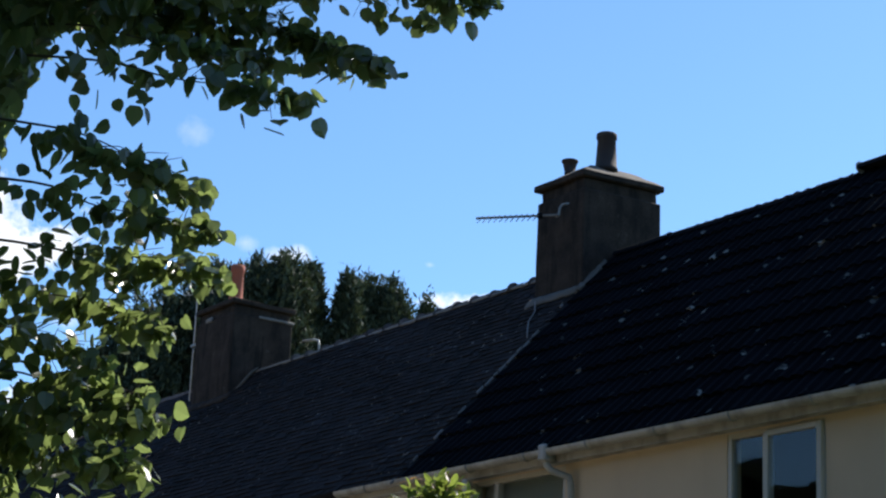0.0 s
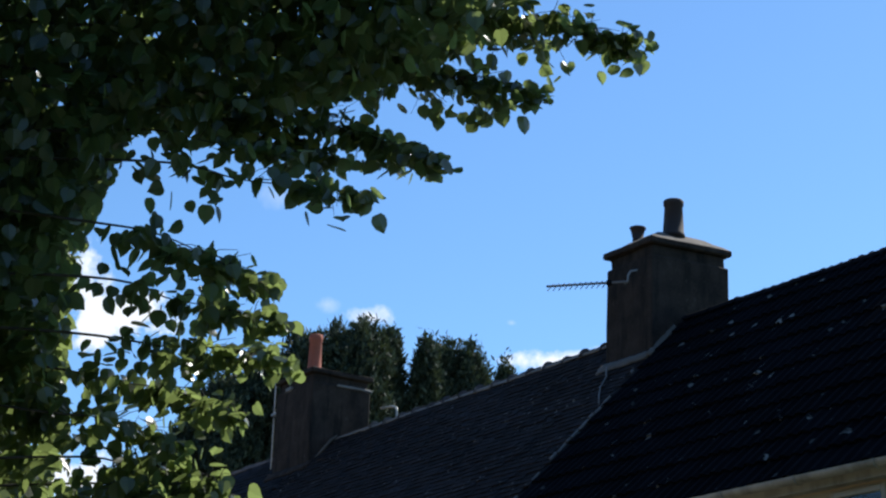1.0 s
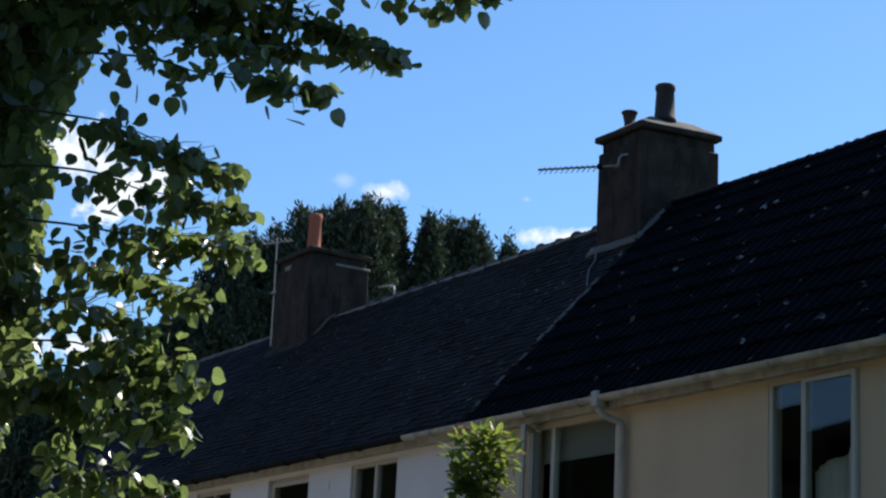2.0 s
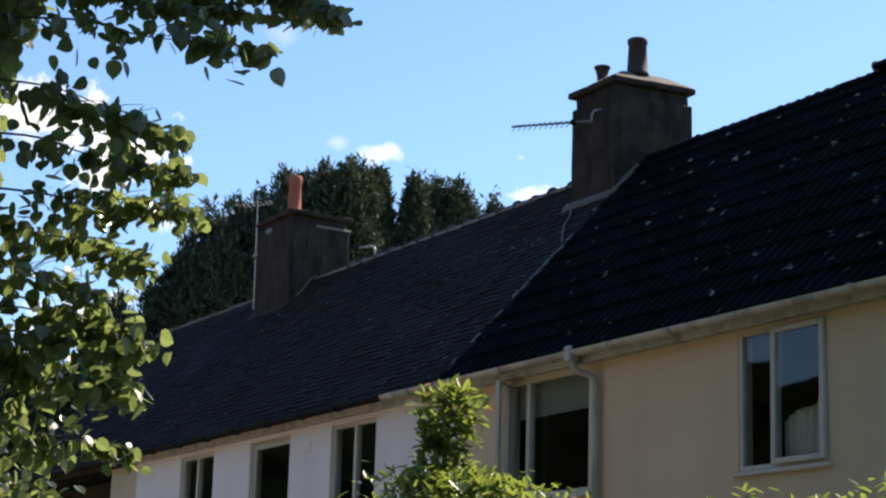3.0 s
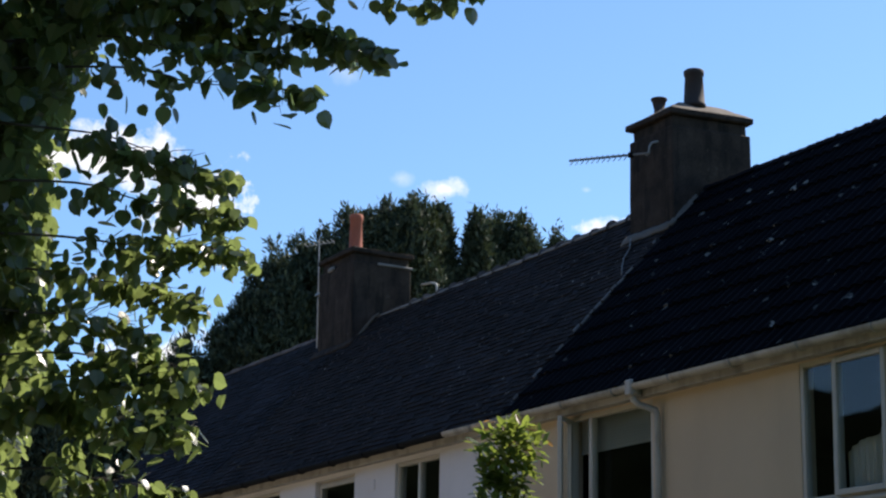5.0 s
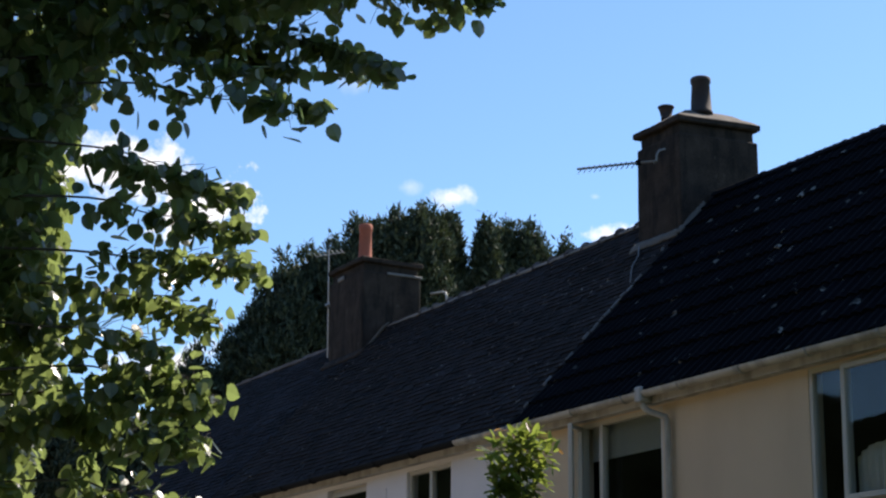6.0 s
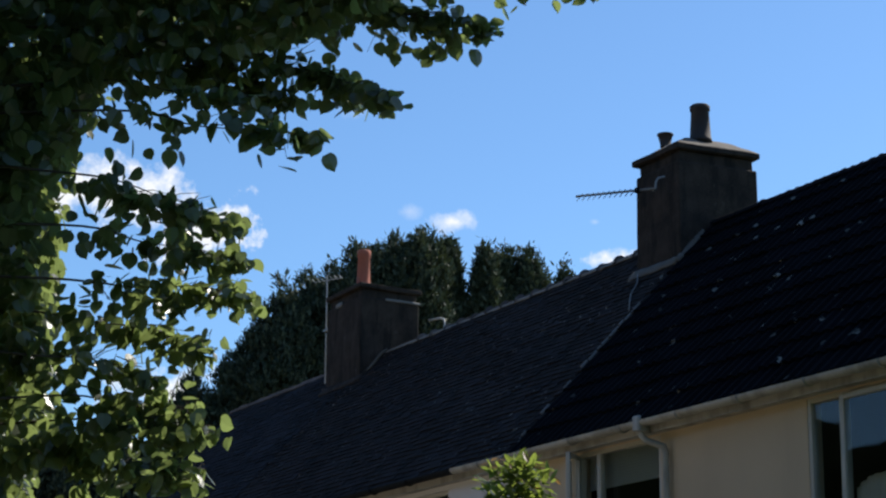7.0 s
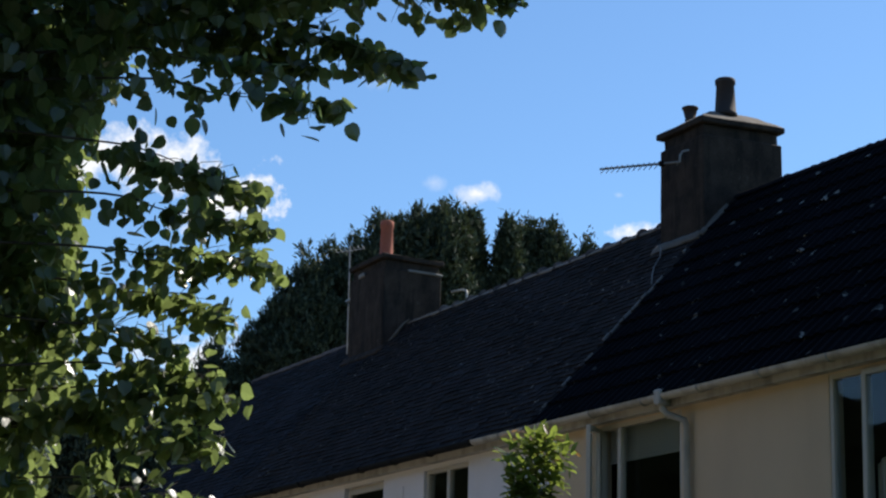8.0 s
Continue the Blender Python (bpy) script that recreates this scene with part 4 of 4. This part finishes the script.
deep[low_part] = rng.uniform(8.35, 8.75, low_part.sum())
ball = np.array([noise.noise(Vector((a / 120, b / 95, c * 1.2))) for a, b, c in zip(u, v, deep)])
keep = ball > np.where((v > 200) & (v < 760) & (u > 225), 0.08, np.where(low_part, 0.33, -0.28))
inner = np.array([tuple(tree_at(a, b, c)) for a, b, c in zip(u[keep], v[keep], deep[keep])])
# overhead, out of sight, leaves added towards the sun to shade the boughs below
m = 15000
high = np.array([tuple(tree_at(a, b, c)) for a, b, c in zip(rng.uniform(-900, 1120, m), -70 - 900 * rng.uniform(0, 1, m) ** 1.3, rng.uniform(8.4, 11.4, m))])
over = 4500
ou = rng.uniform(820, 1200, over)
od = np.where(ou > 1080, rng.uniform(10.7, 12.3, over), rng.uniform(9.4, 11.6, over))
over = np.array([tuple(tree_at(a, b, c)) for a, b, c in zip(ou, -95 - rng.uniform(0, 1, over) * 320, od)])
# more crown added round its trunk, outside the view, to cut the sky light
way = rng.normal(0, 1, (14000, 3))
way /= np.linalg.norm(way, axis=1)[:, None]
round_trunk = np.array(TRUNK) + (0, 0, 5.2) + way * (3.3, 3.3, 3.6) * rng.uniform(0.45, 1.0, (14000, 1))
m_eye = look(*TREE_EYE).inverted()
seen = np.array([tuple(m_eye @ Vector(p)) for p in round_trunk])
round_trunk = round_trunk[(seen[:, 0] / -seen[:, 2] < -0.37) & (round_trunk[:, 2] > 1.9)]
# the shaded middle of the crown, behind the outer leaves
n = 14500
bv = rng.uniform(-60, 1300, n)
br = np.interp(bv, [-60, 60, 120, 170, 200, 230, 330, 450, 560, 640, 700, 800, 900, 1000, 1300], [920, 850, 740, 570, 330, 195, 145, 100, 90, 95, 85, 95, 75, 30, -20])
bu = br - rng.uniform(0, 1, n) ** 1.1 * (br + 430)
middle = np.array([tuple(tree_at(a, b, c)) for a, b, c in zip(bu, bv, rng.uniform(8.3, 11.0, n))])
foliage("inner_crown", "lime", middle, leaf_turns(rng, n, 0.75, 0.6), rng.uniform(0.065, 0.092, n), "lime_leaf", lime)
rest = np.concatenate([np.array(crown_places)[:, :3], inner])
foliage("crown", "lime", rest, leaf_turns(rng, len(rest), 0.75, 0.62), rng.uniform(0.055, 0.085, len(rest)), "lime_leaf", lime, "dense green lime leaves")
aloft = np.concatenate([high, over, round_trunk])
foliage("upper_crown", "broad", aloft, leaf_turns(rng, len(aloft), 0.75, 0.62), np.concatenate([rng.uniform(0.085, 0.125, len(high) + len(over)), rng.uniform(0.12, 0.16, len(round_trunk))]), "lime_leaf", lime)

# leaves at the ends of the boughs, each one by itself
base, faces = leaf_shape("lime")
shapes = []
for k in range(4):
    bent_leaf = base.copy()
    bent_leaf[:, 1] += (k - 1.5) * 0.10 * base[:, 2] ** 2 + 0.05 * np.sin(6 * base[:, 0] + k)
    bent_leaf[:, 0] *= 0.92 + 0.06 * k
    me = bpy.data.meshes.new("leaf")
    me.from_pydata(bent_leaf.tolist(), [], faces)
    me.materials.append(M["lime_leaf"])
    shapes.append(me)
fringe.sort(key=lambda p: -p[3])
turns = leaf_turns(rng, len(fringe), 0.7, 0.7)
sizes = rng.uniform(0.050, 0.084, len(fringe))
for i, (x, y, z, _) in enumerate(fringe[:300]):
    ob = new("leaf", shapes[i % 4])
    ob.parent = lime
    ob.matrix_parent_inverse = lime.matrix_basis.inverted()
    ob.matrix_basis = Matrix.Translation((x, y, z)) @ Matrix(turns[i].tolist()).to_4x4() @ Matrix.Scale(sizes[i], 4)
more = np.array(fringe[300:])[:, :3]
foliage("outer_leaves", "lime", more, turns[300:], sizes[300:], "lime_leaf", lime)

# ---- the hedge and its tall shoot in front of the cream house ----
hedge = thing("hedge_shrub", "glossy green evergreen shrub with one tall leafy shoot", "shrub", (-11.6, 8.0, 0))
rng = np.random.default_rng(21)
for i in range(14):
    x = -12.2 + i * 0.42
    bm = bmesh.new()
    bent(bm, [(x, 8.0, 0), (x + 0.05, 8.02, 0.9), (x - 0.05, 7.97, 1.8), (x + 0.02, 8.0, 2.6)], [0.03, 0.026, 0.02, 0.008], 6)
    part("stem", bm, "bark", hedge, smooth=True)
bm = bmesh.new()
bent(bm, [(-11.75, 8.0, 0), (-11.78, 8.0, 1.5), (-11.80, 8.0, 2.6), (-11.75, 8.0, 3.3), (-11.68, 8.0, 3.66)], [0.04, 0.034, 0.026, 0.014, 0.005], 6)
part("stem", bm, "bark", hedge, smooth=True)
n = 5200
hx = rng.uniform(-12.18, -6.2, n)
top = np.interp(hx, [-12.4, -12.1, -11.5, -11.0, -10.6, -10.0, -9.4, -8.6, -7.9, -7.3, -6.9, -6.2], [2.86, 3.10, 3.16, 3.02, 2.93, 2.79, 2.71, 2.64, 2.70, 2.62, 2.72, 2.61])
top = top + 0.05 * np.array([noise.noise(Vector((x * 4, 0, 0))) for x in hx])
hz = top - np.abs(rng.normal(0, 1, n)) * 0.55 - rng.uniform(0, 0.1, n)
hy = 8.0 + rng.normal(0, 0.26, n)
spots = np.stack([hx, hy, np.maximum(hz, 0.15)], -1)
full = 1900
fx = rng.uniform(-12.08, -10.9, full)
ft = np.interp(fx, [-12.1, -11.6, -11.2, -10.9], [3.06, 3.14, 3.04, 2.96])
spots = np.concatenate([spots, np.stack([fx, 7.95 + rng.normal(0, 0.22, full), ft - np.abs(rng.normal(0, 0.3, full))], -1)])
k = 620
sz = rng.uniform(3.0, 3.74, k)
sr = np.interp(sz, [3.0, 3.12, 3.24, 3.36, 3.48, 3.56, 3.64, 3.76], [0.30, 0.26, 0.17, 0.20, 0.22, 0.27, 0.24, 0.08])
ang = rng.uniform(0, 2 * np.pi, k)
rad = sr * np.sqrt(rng.uniform(0.05, 1, k))
shoot = np.stack([-11.80 + 0.13 * (sz - 2.9) / 0.8 + rad * np.cos(ang), 8.0 + rad * np.sin(ang), sz], -1)
spots = np.concatenate([spots, shoot])
tu = leaf_turns(rng, len(spots), -0.6, 0.6)
foliage("leaves", "laurel", spots, tu, np.concatenate([rng.uniform(0.06, 0.105, n), rng.uniform(0.08, 0.125, full), rng.uniform(0.10, 0.155, k)]), "shrub_leaf", hedge, "glossy yellow-green leaves")
k = 26
tips = np.stack([-11.68 + rng.normal(0, 0.15, k), 8.0 + rng.normal(0, 0.15, k), rng.uniform(3.5, 3.78, k)], -1)
foliage("young_leaves", "laurel", tips, leaf_turns(rng, k, -0.9, 0.5), rng.uniform(0.06, 0.1, k), "red_leaf", hedge, "reddish young leaves at the tip")


# ---- conifers behind the terrace ----
def conifer(u, v, d, wide, drop, seed, lean=0.0):
    """An upright, ragged conifer: a trunk, limbs and a crown of many small sprays in rising plumes."""
    rng = np.random.default_rng(seed)
    tip = bearing(*HOUSE_EYE, u, v, d)
    base = Vector((tip.x, tip.y, 0))
    tree = thing("conifer_tree", "tall dark green conifer with ragged upright plumes", "tree", tuple(base), "conifers behind the terrace")
    bm = bmesh.new()
    bent(bm, [base, base + Vector((0.05, 0, tip.z * 0.4)), base + Vector((0, 0.08, tip.z * 0.8)), Vector((tip.x, tip.y, tip.z - 0.5))], [0.3, 0.22, 0.1, 0.02], 8)
    trunk = part("trunk", bm, "bark", tree, smooth=True)
    places, turns = [], []
    plumes = 60
    for k in range(plumes):
        a, q = rng.uniform(0, 2 * np.pi), math.sqrt(rng.uniform(0, 1))
        r = wide * q
        crest = tip.z - drop * q ** 1.7 - rng.uniform(0, 0.35) - (rng.uniform(0, 2.6) if k % 3 == 0 else 0)
        if k == 0:
            r, crest = 0.0, tip.z
        px, py = base.x + r * math.cos(a), base.y + r * math.sin(a)
        long = rng.uniform(1.2, 2.2)
        if k % 4 == 0:
            bm = bmesh.new()
            bent(bm, [(base.x, base.y, max(1, crest - long - 0.8)), ((base.x + px) / 2, (base.y + py) / 2, crest - long * 0.8), (px, py, crest - 0.2)], [0.06, 0.035, 0.006], 5)
            part("limb", bm, "bark", trunk, smooth=True)
        tufts, each = 14, 23
        h = rng.uniform(0, 1, tufts) ** 0.8
        rad = 0.06 + 0.34 * h ** 0.8 * (1.1 - 0.35 * h)
        b = rng.uniform(0, 2 * np.pi, tufts)
        rr = rad * np.sqrt(rng.uniform(0.15, 1, tufts))
        heart = np.stack([px + rr * np.cos(b), py + rr * np.sin(b), crest - 0.05 - h * long], -1)
        places.append((heart[:, None, :] + rng.normal(0, 1, (tufts, each, 3)) * (0.065, 0.065, 0.09)).reshape(-1, 3))
    low = 2600
    b, q = rng.uniform(0, 2 * np.pi, low), np.sqrt(rng.uniform(0, 1, low))
    places.append(np.stack([base.x + wide * 1.05 * q * np.cos(b), base.y + wide * 1.05 * q * np.sin(b), rng.uniform(1.5, tip.z - drop - 0.6, low)], -1))
    at = np.concatenate(places)
    t = leaf_turns(rng, len(at), 1.0, 0.75)
    t = t @ np.diag([1.0, 1.0, -1.0])
    foliage("crown", "spray", at, t, rng.uniform(0.10, 0.22, len(at)), "conifer", tree, "dense dark green sprays")
    return tree


CONIFERS = [(-145, 575, 38, 1.0, 0.8, 26), (-60, 600, 38, 1.0, 0.8, 27), (20, 622, 39, 0.9, 0.8, 28), (90, 632, 40, 0.8, 0.7, 29), (148, 636, 40, 0.7, 0.7, 30), (205, 524, 40, 0.6, 1.0, 31), (300, 457, 41, 0.75, 1.0, 32), (362, 362, 41, 0.75, 1.5, 33), (410, 340, 42, 0.7, 1.0, 34), (455, 347, 43, 0.6, 0.9, 35)]
CONIFERS += [(508, 308, 42, 0.65, 0.6, 36), (566, 291, 42, 0.7, 0.5, 37), (622, 284, 42, 0.5, 0.4, 38), (661, 297, 43, 0.15, 0.5, 39), (727, 313, 43, 0.12, 0.5, 40), (766, 315, 44, 0.35, 0.6, 41), (806, 323, 44, 0.48, 0.7, 42), (870, 358, 45, 0.22, 0.7, 43)]
for row in CONIFERS:
    conifer(*row)

# ---- roof pieces ----


def instance(me, parent, m):
    ob = new(me.name, me)
    ob.parent = parent
    ob.matrix_parent_inverse = parent.matrix_basis.inverted()
    ob.matrix_basis = m
    return ob


ridge_tiles(roof_b, PARTY_BC + 1.2, PARTY_AB - 1.0, -0.03, "plain_tile", 0.40, 0.045, 3)
ridge_tiles(roof_c, END_C - 0.05, -25.92, -0.02, "ridge", 0.44, 0.01, 4)
ridge_tiles(roof_a, -16.40, -12.72, RISE_A - 0.02, "dark_ridge", 0.46, 0.0, 5)
ridge_tiles(roof_a, -12.72, END_A + 0.05, RISE_A + 0.04, "dark_ridge", 0.46, 0.0, 6)
top_a = EAVE_Z + LENGTH * math.sin(SLOPE) + (RISE_A + 0.04) / math.cos(SLOPE)
bm = bmesh.new()
lathe(bm, [(0.06, 0), (0.06, 0.012), (0.045, 0.016)], (0, 0, 0), 14)
bmesh.ops.transform(bm, matrix=pose(-12.725, RIDGE_Y, top_a, 0, -90, 0), verts=bm.verts)
part("ridge_end", bm, "mortar", roof_a, "pale mortar plug in the ridge end")

# mortar bedding under the ridge tiles
for roof, x0, x1 in ((roof_b, PARTY_BC + 0.5, PARTY_AB - 1.0), (roof_c, END_C, -25.92)):
    bm = bmesh.new()
    n = 40
    bent(bm, [on_slope(x0 + (x1 - x0) * i / n, LENGTH - 0.085 + 0.012 * noise.noise(Vector((i * 0.9, 0, 0))), 0.006 + 0.008 * noise.noise(Vector((i * 0.7, 4, 0)))) for i in range(n + 1)], 0.026, 6)
    part("bedding", bm, "lead" if roof is roof_b else "ridge", roof, "pale mortar bedding along the ridge")

# interlocking tiles with two rolls, course over course
TW, GAUGE, TL = 0.30, 0.345, 0.415
shapes = []
for k in range(3):
    bm = bmesh.new()
    cross = [(0.0, 0.012), (0.03, 0.030), (0.075, 0.034), (0.12, 0.010), (0.15, 0.012), (0.18, 0.030), (0.225, 0.034), (0.27, 0.010), (0.297, 0.010)]
    lo = [bm.verts.new((x, 0.004 * math.sin(x * 20 + k), h + 0.018)) for x, h in cross]
    hi = [bm.verts.new((x, TL, h - 0.016)) for x, h in cross]
    un = [bm.verts.new((x, 0.0, h - 0.004)) for x, h in cross]
    for i in range(len(cross) - 1):
        bm.faces.new((lo[i], lo[i + 1], hi[i + 1], hi[i]))
        bm.faces.new((un[i], un[i + 1], lo[i + 1], lo[i]))
    bm.faces.new((un[0], lo[0], hi[0]))
    bm.faces.new((lo[-1], un[-1], hi[-1]))
    me = bpy.data.meshes.new("roof_tile")
    bm.to_mesh(me)
    bm.free()
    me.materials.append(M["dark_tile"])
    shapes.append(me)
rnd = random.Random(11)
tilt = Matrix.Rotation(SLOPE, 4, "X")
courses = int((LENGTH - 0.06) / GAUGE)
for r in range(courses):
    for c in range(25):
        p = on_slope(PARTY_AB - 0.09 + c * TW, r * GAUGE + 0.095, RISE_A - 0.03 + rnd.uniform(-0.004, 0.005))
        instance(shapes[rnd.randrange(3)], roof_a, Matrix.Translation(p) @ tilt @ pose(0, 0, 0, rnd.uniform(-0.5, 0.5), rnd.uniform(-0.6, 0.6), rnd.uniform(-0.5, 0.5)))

# small plain tiles: the ones beside the dark roof singly, the rest as a field
PW, PG, PL = 0.165, 0.10, 0.20


def plain_tile(jit):
    """Corners of one slightly cambered plain tile."""
    return [(0, 0, 0.0), (PW - 0.004, 0, 0.0), (PW - 0.004, 0, 0.013), (PW / 2, -0.002, 0.016), (0, 0, 0.013), (0, PL, -0.012), (PW / 2, PL, -0.010), (PW - 0.004, PL, -0.012)], [(0, 1, 2, 3, 4), (4, 3, 6, 5), (3, 2, 7, 6), (0, 4, 5), (2, 1, 7)]


verts, faces = plain_tile(0)
me = bpy.data.meshes.new("roof_tile")
me.from_pydata(verts, [], faces)
me.materials.append(M["plain_tile"])
base = np.array(verts)
rnd = random.Random(12)
rows = int((LENGTH - 0.08) / PG)
single = 0
for roof, x0, x1, mat, near in ((roof_b, PARTY_BC, PARTY_AB - 0.085, "plain_field", True), (roof_c, END_C - 0.05, PARTY_BC, "old_field", False)):
    vs, fs = [], []
    for r in range(rows):
        cols = int((x1 - x0) / PW)
        for c in range(cols + 1):
            x = x1 - PW * (c + 1) - (PW / 2 if r % 2 else 0)
            if x < x0 - 0.02:
                continue
            wave = 0.02 * noise.noise(Vector((x * 0.7, r * 0.12, 3.0)))
            p = on_slope(x, r * PG + 0.08, -0.002 + wave + rnd.uniform(-0.004, 0.009))
            turn = pose(0, 0, 0, rnd.uniform(-1.2, 1.2), rnd.uniform(-1.0, 1.0), rnd.uniform(-1.2, 1.2))
            m = Matrix.Translation(p) @ tilt @ turn
            if near and single < 300 and c < 15 and r < 20:
                single += 1
                instance(me, roof, m)
                continue
            mm = np.array(m)
            off = len(vs)
            vs += (base @ mm[:3, :3].T + mm[:3, 3]).tolist()
            fs += [[off + i for i in f] for f in faces]
    ob = mesh_part("tile_field", vs, fs, mat, roof, "weathered small plain clay tiles")
    ob["kind"] = "stuff"
